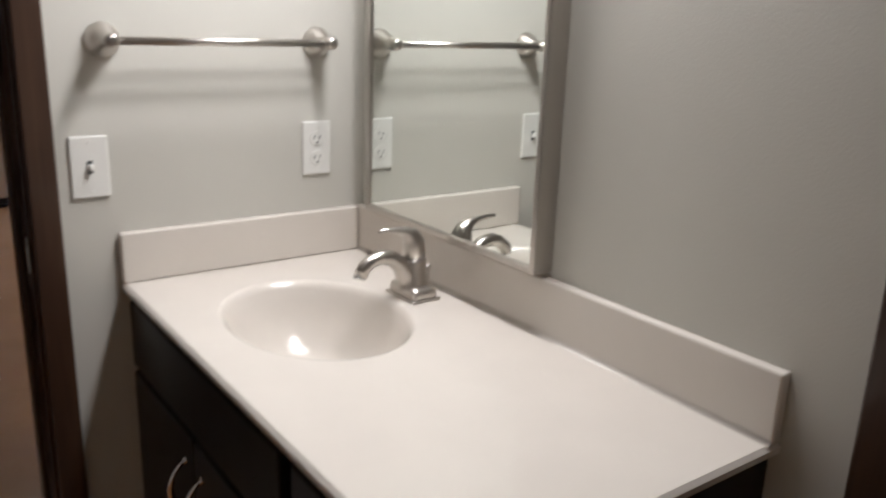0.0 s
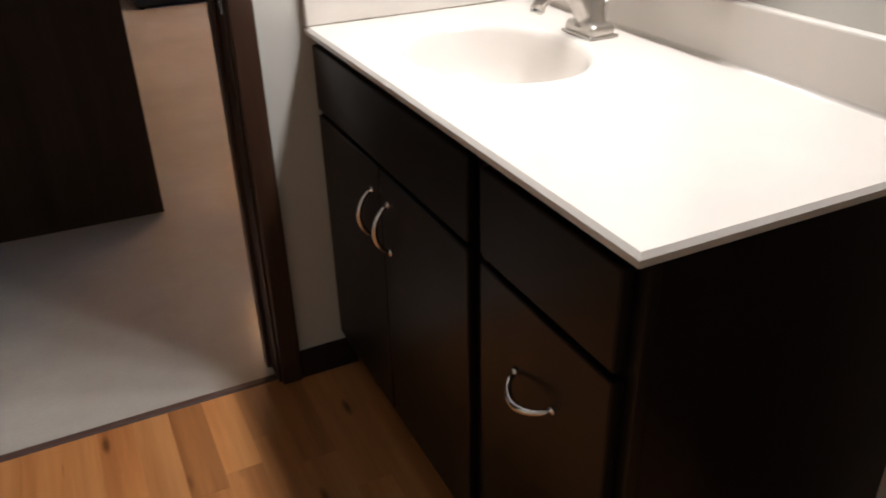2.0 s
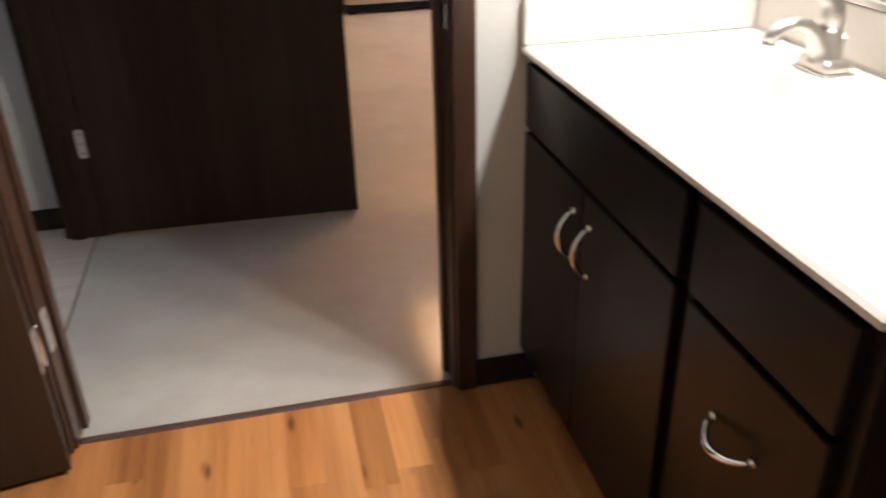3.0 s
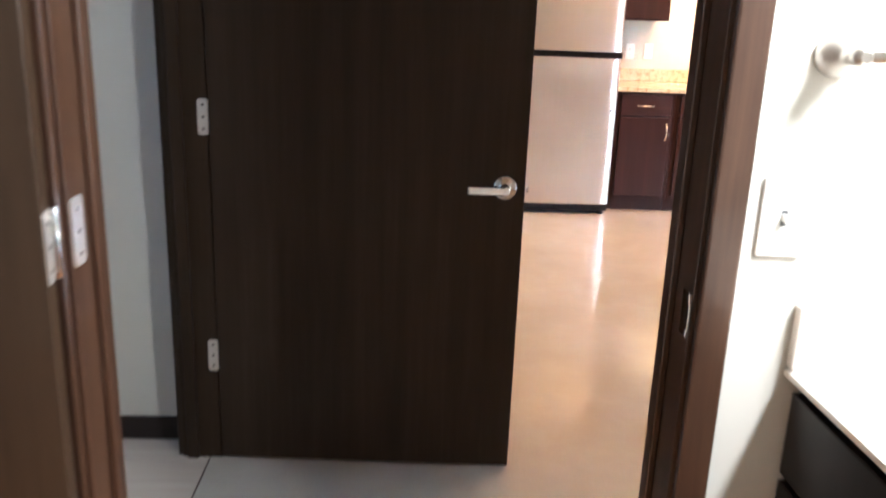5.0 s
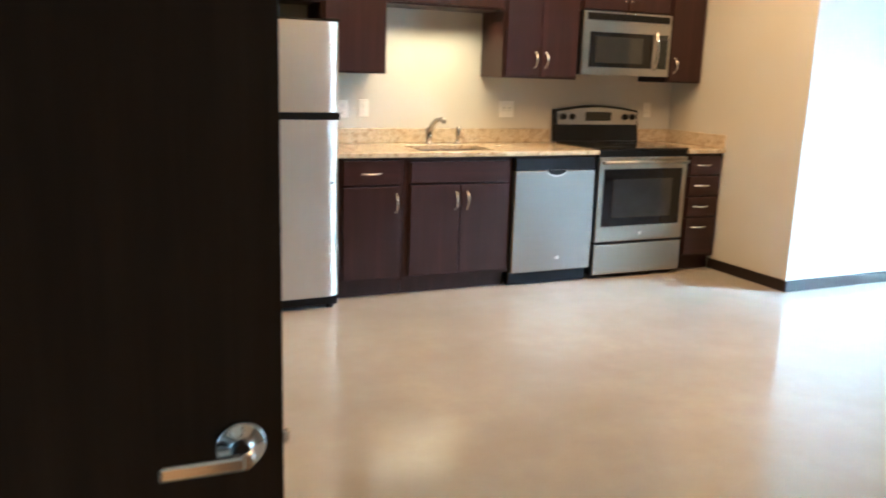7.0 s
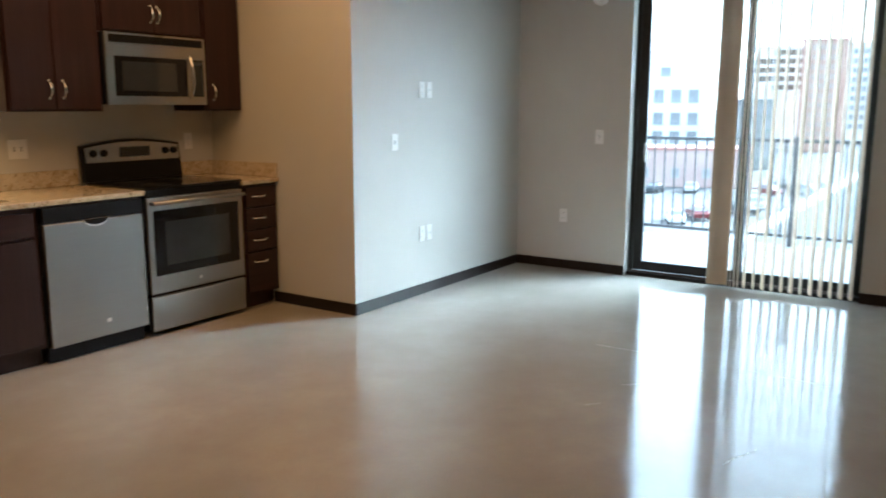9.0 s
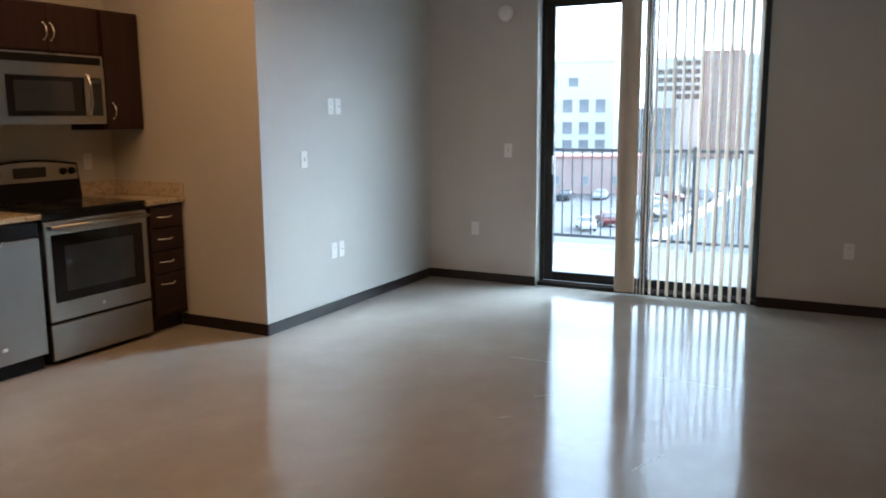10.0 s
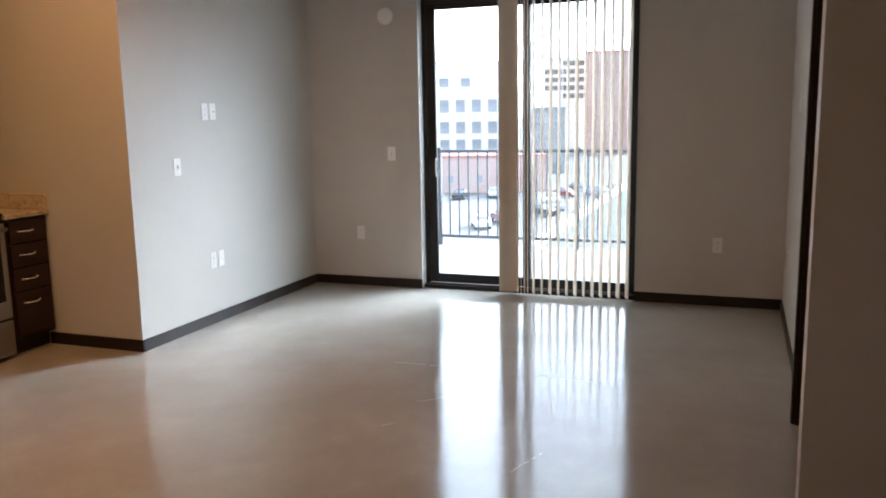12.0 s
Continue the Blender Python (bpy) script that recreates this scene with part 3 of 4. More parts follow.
top_bm, drain_at = vanity_top()
vtop = thing("countertop", (-0.27, -0.53, 0.830), "off-white cultured marble vanity top with integral oval basin", "countertop")
part("basin_top", top_bm, MARBLE, vtop)
part("backsplash", boxed(-0.02, -0.0005, -1.074, -0.0005, 0.8475, 0.948, 0.004, 2), MARBLE, vtop)
part("side_splash", boxed(-0.541, -0.0205, -0.02, -0.0005, 0.8475, 0.947, 0.004, 2), MARBLE, vtop)
cove = bm_new()
fillet = [(0.0, 0.0), (-0.007, 0.0), (-0.0042, 0.0011), (-0.0020, 0.0029), (-0.0007, 0.0050), (0.0, 0.0085)]
near_, far_ = [cove.verts.new((-0.0202 + a, -1.072, 0.8472 + b)) for a, b in fillet], [cove.verts.new((-0.0202 + a, -0.0205, 0.8472 + b)) for a, b in fillet]
for k in range(1, 5):
    cove.faces.new((near_[k], far_[k], far_[k + 1], near_[k + 1])).smooth = True
cove.faces.new(near_)
cove.faces.new(far_[::-1])
part("cove_bead", cove, MARBLE, vtop, "smooth rounded bead along the backsplash")
part("drain", lathe(bm_new(), [(0.030, 0.0), (0.030, 0.003), (0.024, 0.004), (0.020, 0.002)], drain_at, (0, 0, 1), 20), CHROME, vtop, "chrome sink drain")

FQX, FQY, FQZ = -0.094, -0.352, 0.847
faucet = thing("bathroom_faucet", (FQX, FQY, FQZ), "brushed nickel single-lever faucet on the vanity top", "faucet")
bm = bm_new()
box(bm, -0.122, -0.066, -0.397, -0.307, FQZ, FQZ + 0.026, 0.011, 4)
box(bm, -0.126, -0.062, -0.400, -0.304, FQZ, FQZ + 0.006, 0.0025, 2)
part("base_plate", bm, NICKEL, faucet)
part("body", lathe(bm_new(), [(0.030, 0.0), (0.0275, 0.012), (0.0240, 0.03), (0.0222, 0.052), (0.0212, 0.060)], (FQX, FQY, FQZ + 0.016), (0.04, 0, 1), 24), NICKEL, faucet)
sp = [(-0.100, FQZ + 0.018), (-0.112, FQZ + 0.045), (-0.126, FQZ + 0.068), (-0.146, FQZ + 0.083), (-0.168, FQZ + 0.087), (-0.189, FQZ + 0.082), (-0.204, FQZ + 0.070), (-0.211, FQZ + 0.058)]
spout = part("spout", tube(bm_new(), [(a, FQY, b) for a, b in sp], [0.021, 0.019, 0.0160, 0.0142, 0.0134, 0.0130, 0.0132, 0.0136], 18), NICKEL, faucet)
part("aerator", lathe(bm_new(), [(0.0125, 0), (0.0125, 0.006)], (-0.2125, FQY, FQZ + 0.052), (0.25, 0, 1), 14), CHROME, spout)
lv = [(FQX + 0.001, FQZ + 0.078), (FQX, FQZ + 0.094), (FQX - 0.002, FQZ + 0.109), (FQX - 0.008, FQZ + 0.121), (FQX - 0.020, FQZ + 0.129), (FQX - 0.038, FQZ + 0.134), (FQX - 0.060, FQZ + 0.1365), (FQX - 0.082, FQZ + 0.137)]
part("lever", tube(bm_new(), [(a, FQY, b) for a, b in lv], [0.0212, 0.0215, 0.0205, 0.0165, 0.0105, 0.0064, 0.0047, 0.0036], 18), NICKEL, faucet)
part("lift_rod", lathe(bm_new(), [(0.0025, 0), (0.0025, 0.042), (0.0055, 0.045), (0.0055, 0.053), (0.002, 0.057)], (-0.060, FQY, FQZ + 0.002), (0, 0, 1), 10), NICKEL, faucet)

mirror = thing("wall_mirror", (-0.001, -0.33, 0.955), "rectangular mirror in a brushed nickel frame above the vanity", "mirror")
my0, my1, mz0, mz1, mf = -0.630, -0.084, 0.957, 1.86, 0.013
part("mirror_glass", boxed(-0.038, -0.030, my0 + 0.008, my1 - 0.008, mz0 + 0.008, mz1 - 0.008), MIRROR, mirror)
for y0, y1, z0, z1 in ((my0, my0 + mf, mz0, mz1), (my1 - mf, my1, mz0, mz1), (my0 + mf, my1 - mf, mz0, mz0 + mf), (my0 + mf, my1 - mf, mz1 - mf, mz1)):
    part("frame_rail", boxed(-0.043, -0.001, y0, y1, z0, z1, 0.0025, 2), NICKEL, mirror)

towel_bar = thing("towel_bar", (-0.33, -0.0, 1.304), "brushed nickel towel bar with round flared posts", "towel bar")
for x in (-0.542, -0.116):
    prof = [(0.031, 0.0), (0.031, 0.004), (0.028, 0.012), (0.022, 0.022), (0.014, 0.034), (0.0105, 0.045), (0.0125, 0.052), (0.0135, 0.062), (0.0125, 0.072), (0.007, 0.078)]
    part("post", lathe(bm_new(), prof, (x, -0.0005, 1.304), (0, -1, 0), 24), NICKEL, towel_bar)
part("bar", tube(bm_new(), [(-0.536, -0.062, 1.304), (-0.110, -0.062, 1.304)], 0.0075, 12), NICKEL, towel_bar)


# ---- wall plates ----
def plate(name, at, rz, label, category, w=0.070, h=0.115, gangs=1, face="outlet", group=""):
    """A bevelled plastic plate; local y points into the wall."""
    t = thing(name, at, label, category, group, rz)
    w = w + 0.046 * (gangs - 1)
    part("cover_plate", boxed(-w / 2, w / 2, -0.006, 0.0, -h / 2, h / 2, 0.0028, 2), PLASTIC, t, local=True)
    for g in range(gangs):
        x = (g - (gangs - 1) / 2) * 0.046
        if face == "outlet":
            for dz in (0.021, -0.021):
                s = part("socket", lathe(bm_new(), [(0.0165, 0), (0.0165, 0.0015), (0.0155, 0.002)], (x, -0.0055, dz), (0, -1, 0), 16), PLASTIC, t, local=True)
                # raised dark boxes: the shade inside slots and ground hole, put into colour
                for dx, hh in ((-0.006, 0.008), (0.006, 0.0065)):
                    part("slot", boxed(x + dx - 0.001, x + dx + 0.001, -0.0082, -0.0072, dz + 0.002 - hh / 2, dz + 0.002 + hh / 2), PLASTICD, s, local=True)
                part("ground_hole", boxed(x - 0.002, x + 0.002, -0.0082, -0.0072, dz - 0.011, dz - 0.007), PLASTICD, s, local=True)
        elif face == "toggle":
            # raised dark box coloured as the shade in the toggle's opening
            part("toggle_slot", boxed(x - 0.005, x + 0.005, -0.0066, -0.0055, -0.012, 0.012), PLASTICD, t, local=True)
            bm = boxed(x - 0.0042, x + 0.0042, -0.020, -0.006, -0.004, 0.006, 0.0015, 1)
            part("toggle", bm, PLASTIC, t, local=True)
        elif face == "jack":
            part("jack", lathe(bm_new(), [(0.006, 0), (0.006, 0.004), (0.004, 0.006)], (x, -0.0055, 0), (0, -1, 0), 12), CHROME, t, local=True)
        for dz in ((-0.046, 0.046) if face != "blank" else (-0.03, 0.03)):
            part("screw", lathe(bm_new(), [(0.0028, 0), (0.002, 0.0008)], (x, -0.0058, dz), (0, -1, 0), 8), PLASTIC, t, local=True)
    return t


plate("light_switch", (-0.581, 0.0, 1.076), 0, "white toggle light switch on the greige bathroom wall", "switch", face="toggle", w=0.068)
plate("power_outlet", (-0.1185, 0.0, 1.083), 0, "white duplex outlet on the wall beside the mirror", "outlet", w=0.066)
plate("power_outlet", (0.732, 5.33, 1.132), 0, "white outlet on the wall over the counter", "outlet")
plate("power_outlet", (0.588, 5.33, 1.125), 0, "white outlet on the wall behind the refrigerator side", "outlet")
plate("light_switch", (1.816, 5.33, 1.138), 0, "white double-gang switch plate over the counter", "switch", gangs=2, face="toggle")
plate("power_outlet", (3.063, 5.33, 1.145), 0, "white outlet on the wall beside the range", "outlet")
plate("light_switch", (3.737, 3.984, 1.145), 0, "white toggle switch on the living room wall", "switch", face="toggle")
plate("power_outlet", (4.070, 3.984, 1.509), 0, "white high-mounted outlet for a wall screen", "outlet", group="paired wall plates", w=0.066)
plate("cable_plate", (4.162, 3.984, 1.509), 0, "white high-mounted cable plate on the wall", "wall plate", face="jack", group="paired wall plates", w=0.066)
plate("power_outlet", (4.066, 3.984, 0.459), 0, "white low duplex outlet on the living room wall", "outlet", w=0.066)
plate("cable_plate", (4.160, 3.984, 0.459), 0, "white low cable plate on the living room wall", "wall plate", face="jack", w=0.066)
plate("light_switch", (5.565, 3.225, 1.143), -90, "white switch beside the balcony door", "switch", face="toggle")
plate("power_outlet", (5.565, 3.532, 0.464), -90, "white outlet low on the wall by the balcony", "outlet")
plate("power_outlet", (5.565, 0.596, 0.463), -90, "white outlet low on the shaded wall", "outlet")
plate("power_outlet", (5.05, SOUTH_Y, 0.46), 180, "white outlet low on the closet wall", "outlet")
plate("thermostat", (4.55, SOUTH_Y, 1.50), 180, "small white thermostat on the closet wall", "thermostat", w=0.08, h=0.11, face="blank")
chime = thing("smoke_alarm", (5.565, 3.248, 2.265), "round white smoke alarm on the wall near the balcony door", "alarm")
part("alarm_body", lathe(bm_new(), [(0.068, 0.0), (0.068, 0.012), (0.064, 0.024), (0.05, 0.032), (0.02, 0.035)], (5.5645, 3.248, 2.265), (-1, 0, 0), 28), PLASTIC, chime)
part("alarm_button", lathe(bm_new(), [(0.012, 0.0), (0.012, 0.003), (0.009, 0.004)], (5.531, 3.248, 2.265), (-1, 0, 0), 14), PLASTIC, chime)


# ---- kitchen ----
FRONT, BACK = 4.690, 5.328


def base_cabinet(label, x0, x1, layout):
    """A base unit: layout rows of (kind, xa, xb, za, zb, handle points)."""
    c = thing("base_cabinet", ((x0 + x1) / 2, (FRONT + BACK) / 2, 0.0), label, "cabinet", "kitchen base cabinets")
    bm = bm_new()
    hollow(bm, x0, x1, FRONT + 0.002, BACK, 0.10, 0.868)
    box(bm, x0 + 0.001, x1 - 0.001, FRONT + 0.06, BACK, 0.0, 0.10)
    part("carcass", bm, CABWOOD, c)
    for kind, xa, xb, za, zb, hp in layout:
        f = part(kind, boxed(xa, xb, FRONT - 0.018, FRONT + 0.0015, za, zb, 0.003, 2), CABWOODX if kind == "drawer_front" else CABWOOD, c)
        if hp:
            p, q = hp
            pull(f, (p[0], FRONT - 0.018, p[1]), (q[0], FRONT - 0.018, q[1]), (0, -0.028, 0), CHROME, 0.0045)
    return c


base_cabinet("dark cherry base cabinet with one drawer and one door", 0.362, 0.788, [
    ("drawer_front", 0.392, 0.752, 0.708, 0.852, ((0.514, 0.773), (0.624, 0.773))),
    ("door", 0.392, 0.752, 0.125, 0.692, ((0.730, 0.535), (0.730, 0.645)))])
base_cabinet("dark cherry sink base cabinet with two doors", 0.790, 1.530, [
    ("drawer_front", 0.820, 1.505, 0.712, 0.840, None),
    ("door", 0.820, 1.160, 0.125, 0.696, ((1.132, 0.540), (1.132, 0.648))),
    ("door", 1.165, 1.505, 0.125, 0.696, ((1.210, 0.540), (1.210, 0.648)))])
rows = [(0.715, 0.852, 0.785), (0.562, 0.705, 0.637), (0.409, 0.552, 0.483), (0.125, 0.399, 0.332)]
base_cabinet("narrow dark cherry base cabinet with four drawers", 2.956, 3.284, [
    ("drawer_front", 2.982, 3.258, a, b, ((3.045, z), (3.160, z))) for a, b, z in rows])


def upper_cabinet(label, x0, x1, z0, z1, doors, y0=5.005):
    c = thing("wall_cabinet", ((x0 + x1) / 2, (y0 + BACK) / 2, z0), label, "cabinet", "kitchen wall cabinets")
    part("carcass", boxed(x0, x1, y0 + 0.002, BACK, z0, z1, 0.001, 1), CABWOOD, c)
    for xa, xb, hx in doors:
        f = part("door", boxed(xa, xb, y0 - 0.017, y0 + 0.0015, z0 + 0.012, z1 - 0.012, 0.003, 2), CABWOOD, c)
        if hx:
            zl = z0 + 0.075
            pull(f, (hx, y0 - 0.017, zl), (hx, y0 - 0.017, zl + 0.098), (0, -0.028, 0), CHROME, 0.0045)
    return c


upper_cabinet("dark cherry wall cabinet beside the refrigerator", 0.352, 0.771, 1.360, 2.13, [(0.368, 0.755, None)])
upper_cabinet("dark cherry two-door wall cabinet beside the microwave", 1.595, 2.182, 1.360, 2.13, [(1.612, 1.876, 1.838), (1.880, 2.166, 1.922)])
upper_cabinet("narrow dark cherry wall cabinet beside the wall", 2.956, 3.284, 1.360, 2.13, [(2.972, 3.268, 3.020)])
upper_cabinet("short dark cherry wall cabinet over the microwave", 2.186, 2.952, 1.832, 2.13, [(2.202, 2.566, 2.545), (2.572, 2.936, 2.595)])
upper_cabinet("short dark cherry cabinet bridging over the sink", 0.773, 1.593, 1.790, 2.13, [(0.790, 1.180, None), (1.186, 1.576, None)])
upper_cabinet("short dark cherry cabinet over the refrigerator", -0.43, 0.350, 1.77, 2.13, [(-0.415, -0.043, None), (-0.037, 0.334, None)])

# granite worktops; the long one has a cut-out for the sink
SX0, SX1, SY0, SY1 = 0.925, 1.470, 4.765, 5.150
worktop = thing("granite_worktop", (1.27, 5.0, 0.87), "speckled tan granite worktop with backsplash strip", "countertop")
bm = bm_new()
box(bm, 0.345, SX0, 4.657, 5.3275, 0.870, 0.900, 0.003, 1)
box(bm, SX1, 2.184, 4.657, 5.3275, 0.870, 0.900, 0.003, 1)
box(bm, SX0, SX1, 4.657, SY0, 0.870, 0.900, 0.003, 1)
box(bm, SX0, SX1, SY1, 5.3275, 0.870, 0.900, 0.003, 1)
part("slab", bm, granite(), worktop)
GRAN = bpy.data.materials["granite"]
part("splash_strip", boxed(0.345, 2.184, 5.308, 5.3275, 0.9005, 1.0, 0.003, 1), GRAN, worktop)
worktop2 = thing("granite_worktop", (3.12, 5.0, 0.87), "short speckled granite worktop beside the range", "countertop")
part("slab", boxed(2.951, 3.2865, 4.657, 5.3275, 0.870, 0.900, 0.003, 1), GRAN, worktop2)
part("splash_strip", boxed(2.951, 3.266, 5.308, 5.3275, 0.9005, 1.0, 0.003, 1), GRAN, worktop2)
part("splash_strip", boxed(3.2665, 3.2865, 4.665, 5.3275, 0.9005, 1.0, 0.003, 1), GRAN, worktop2)

sink = thing("kitchen_sink", ((SX0 + SX1) / 2, (SY0 + SY1) / 2, 0.70), "undermounted stainless steel double-bowl kitchen sink", "sink")
t = 0.012
for xa, xb in ((SX0, (SX0 + SX1) / 2), ((SX0 + SX1) / 2, SX1)):
    bm = box(bm_new(), xa, xb, SY0, SY1, 0.70, 0.712)
    box(bm, xa, xa + t, SY0, SY1, 0.712, 0.871)
    box(bm, xb - t, xb, SY0, SY1, 0.712, 0.871)
    box(bm, xa + t, xb - t, SY0, SY0 + t, 0.712, 0.871)
    box(bm, xa + t, xb - t, SY1 - t, SY1, 0.712, 0.871)
    part("bowl", bm, STEELX, sink)

kf = thing("kitchen_faucet", (1.170, 5.225, 0.90), "brushed nickel kitchen faucet with a curved spout", "faucet")
part("body", lathe(bm_new(), [(0.030, 0), (0.029, 0.006), (0.020, 0.012), (0.022, 0.075), (0.024, 0.10), (0.014, 0.112)], (1.170, 5.225, 0.90), (0, 0, 1), 18), SATINNICKEL, kf)
part("spout", tube(bm_new(), [(1.170, 5.222, 0.965), (1.178, 5.185, 1.025), (1.189, 5.140, 1.066), (1.201, 5.095, 1.076), (1.209, 5.062, 1.060)], [0.018, 0.0165, 0.0155, 0.015, 0.0165], 12), SATINNICKEL, kf)
part("lever", tube(bm_new(), [(1.173, 5.228, 1.002), (1.198, 5.235, 1.045), (1.222, 5.240, 1.070)], [0.012, 0.010, 0.008], 10), SATINNICKEL, kf)
sprayer = thing("side_sprayer", (1.385, 5.225, 0.90), "brushed nickel side sprayer beside the faucet", "sprayer")
part("holder", lathe(bm_new(), [(0.022, 0), (0.021, 0.006), (0.014, 0.014), (0.013, 0.03)], (1.385, 5.225, 0.90), (0, 0, 1), 14), SATINNICKEL, sprayer)
part("spray_head", lathe(bm_new(), [(0.010, 0.0), (0.013, 0.03), (0.016, 0.06), (0.017, 0.085), (0.010, 0.093)], (1.385, 5.224, 0.925), (0, -0.12, 1), 14), SATINNICKEL, sprayer)

# refrigerator
FX0, FX1, FY = -0.425, 0.335, 4.530


def bowed_door(x0, x1, y, depth, z0, z1, bow=0.012, n=12, r=0.014, roll=1.0):
    """A door panel whose face bows forward, with rounded vertical edges."""
    bm = bm_new()
    prof = [(x0, y + depth), (x0, y + r)]
    for i in range(1, 8):
        a = math.pi / 2 * i / 8
        prof.append((x0 + roll * r * (1 - math.cos(a)), y + r * (1 - math.sin(a))))
    for i in range(n + 1):
        u = i / n
        prof.append((x0 + roll * r + (x1 - x0 - 2 * roll * r) * u, y - bow * math.sin(math.pi * u)))
    for i in range(1, 8):
        a = math.pi / 2 * (1 - i / 8)
        prof.append((x1 - roll * r * (1 - math.cos(a)), y + r * (1 - math.sin(a))))
    prof += [(x1, y + r), (x1, y + depth)]
    lo, hi = [bm.verts.new((px, py, z0)) for px, py in prof], [bm.verts.new((px, py, z1)) for px, py in prof]
    for i in range(len(prof)):
        j = (i + 1) % len(prof)
        bm.faces.new((lo[i], lo[j], hi[j], hi[i])).smooth = 0 < i < len(prof) - 2
    for cap in (bm.faces.new(list(reversed(lo))), bm.faces.new(hi)):
        for e in cap.edges:
            e.smooth = False
    return bm


fridge = thing("refrigerator", ((FX0 + FX1) / 2, 4.93, 0.0), "stainless steel top-freezer refrigerator with black trim", "refrigerator")
part("cabinet", boxed(FX0 + 0.004, FX1 - 0.004, FY + 0.075, 5.31, 0.03, 1.64, 0.004, 2), BLACK, fridge)
part("fridge_door", bowed_door(FX0, FX1, FY, 0.07, 0.078, 1.098, 0.006, 12, 0.064, 1.5), STEELZ, fridge)
part("freezer_door", bowed_door(FX0, FX1, FY, 0.07, 1.142, 1.632, 0.006, 12, 0.064, 1.5), STEELZ, fridge)
part("gap_trim", boxed(FX0 + 0.006, FX1 - 0.004, FY + 0.012, FY + 0.074, 1.100, 1.140), BLACK, fridge)
part("hinge_cap", boxed(FX1 - 0.09, FX1 - 0.006, FY + 0.01, FY + 0.09, 1.6325, 1.652, 0.004, 2), BLACK, fridge)
part("top_trim", boxed(FX0 + 0.004, FX1 - 0.092, FY + 0.012, FY + 0.09, 1.6325, 1.643, 0.002, 1), BLACK, fridge)
part("base_grille", boxed(FX0 + 0.01, FX1 - 0.01, FY + 0.03, FY + 0.075, 0.022, 0.074, 0.003, 1), BLACK, fridge)
part("foot", lathe(bm_new(), [(0.022, 0.0), (0.022, 0.022), (0.015, 0.03)], (FX1 - 0.05, FY + 0.06, 0.0), (0, 0, 1), 12), BLACK, fridge)
part("foot", lathe(bm_new(), [(0.022, 0.0), (0.022, 0.022), (0.015, 0.03)], (FX0 + 0.05, FY + 0.06, 0.0), (0, 0, 1), 12), BLACK, fridge)
part("badge", boxed(0.262, 0.284, FY - 0.0055, FY - 0.0015, 1.505, 1.522, 0.001, 1), PLASTIC, fridge)
part("lock_dot", lathe(bm_new(), [(0.008, 0), (0.007, 0.003)], (0.287, FY - 0.0015, 0.747), (0, -1, 0), 12), BLACK, fridge)

# dishwasher
dw = thing("dishwasher", (1.846, 5.0, 0.0), "stainless steel dishwasher with black control strip", "dishwasher")
part("tub", boxed(1.536, 2.158, 4.70, 5.30, 0.10, 0.866), BLACK, dw)
part("door_panel", boxed(1.541, 2.153, 4.652, 4.699, 0.094, 0.770, 0.006, 3), STEELX, dw)
part("control_strip", boxed(1.541, 2.153, 4.656, 4.699, 0.774, 0.860, 0.005, 2), BLACK, dw)
part("toe_kick", boxed(1.545, 2.150, 4.70, 4.74, 0.005, 0.092), BLACK, dw)


def pocket(x0, x1, y, drop, thick, n=14):
    """A shallow curved tongue hanging from the control strip."""
    bm = bm_new()
    under = [bm.verts.new((x0 + (x1 - x0) * i / n, y, 0.772 - drop * math.sin(math.pi * i / n) ** 0.55)) for i in range(n + 1)]
    over = [bm.verts.new((x0 + (x1 - x0) * i / n, y, 0.7765)) for i in range(n + 1)]
    for i in range(n):
        bm.faces.new((under[i], under[i + 1], over[i + 1], over[i]))
    r = bmesh.ops.extrude_face_region(bm, geom=bm.faces[:])
    bmesh.ops.translate(bm, vec=(0, thick, 0), verts=[v for v in r["geom"] if isinstance(v, bmesh.types.BMVert)])
    return bm


part("pocket_handle", pocket(1.768, 1.928, 4.6490, 0.040, 0.006), PLASTIC, dw, "pale curved pocket handle")
part("pocket_recess", pocket(1.774, 1.922, 4.6465, 0.030, 0.004), BLACK, dw)
# badge is coloured white to stand in for its bright reflection
part("badge", boxed(1.874, 1.902, 4.6485, 4.653, 0.172, 0.192, 0.001, 1), PLASTIC, dw)

# range
RX0, RX1 = 2.190, 2.946
rng = thing("range", (2.568, 5.0, 0.0), "stainless steel electric range with black glass cooktop", "range")
part("body", boxed(RX0 + 0.003, RX1 - 0.003, 4.70, 5.31, 0.025, 0.893, 0.002, 1), BLACK, rng)
part("cooktop", boxed(RX0, RX1, 4.668, 5.25, 0.893, 0.912, 0.005, 2), BLACKGLASS, rng)
for x, y, r in ((2.38, 4.83, 0.10), (2.76, 4.83, 0.085), (2.38, 5.09, 0.08), (2.76, 5.09, 0.10)):
    part("burner_ring", lathe(bm_new(), [(r, 0), (r, 0.0005), (r - 0.004, 0.0006)], (x, y, 0.912), (0, 0, 1), 32), GREYGLASS, rng)
door = part("oven_door", boxed(RX0 + 0.003, RX1 - 0.003, 4.664, 4.699, 0.262, 0.850, 0.006, 3), STEELX, rng)
part("door_glass", boxed(RX0 + 0.045, RX1 - 0.045, 4.661, 4.668, 0.372, 0.772, 0.006, 2), BLACKGLASS, door)
part("oven_window", boxed(RX0 + 0.125, RX1 - 0.125, 4.6595, 4.6625, 0.43, 0.70, 0.001, 1), GREYGLASS, door)
hb = bm_new()
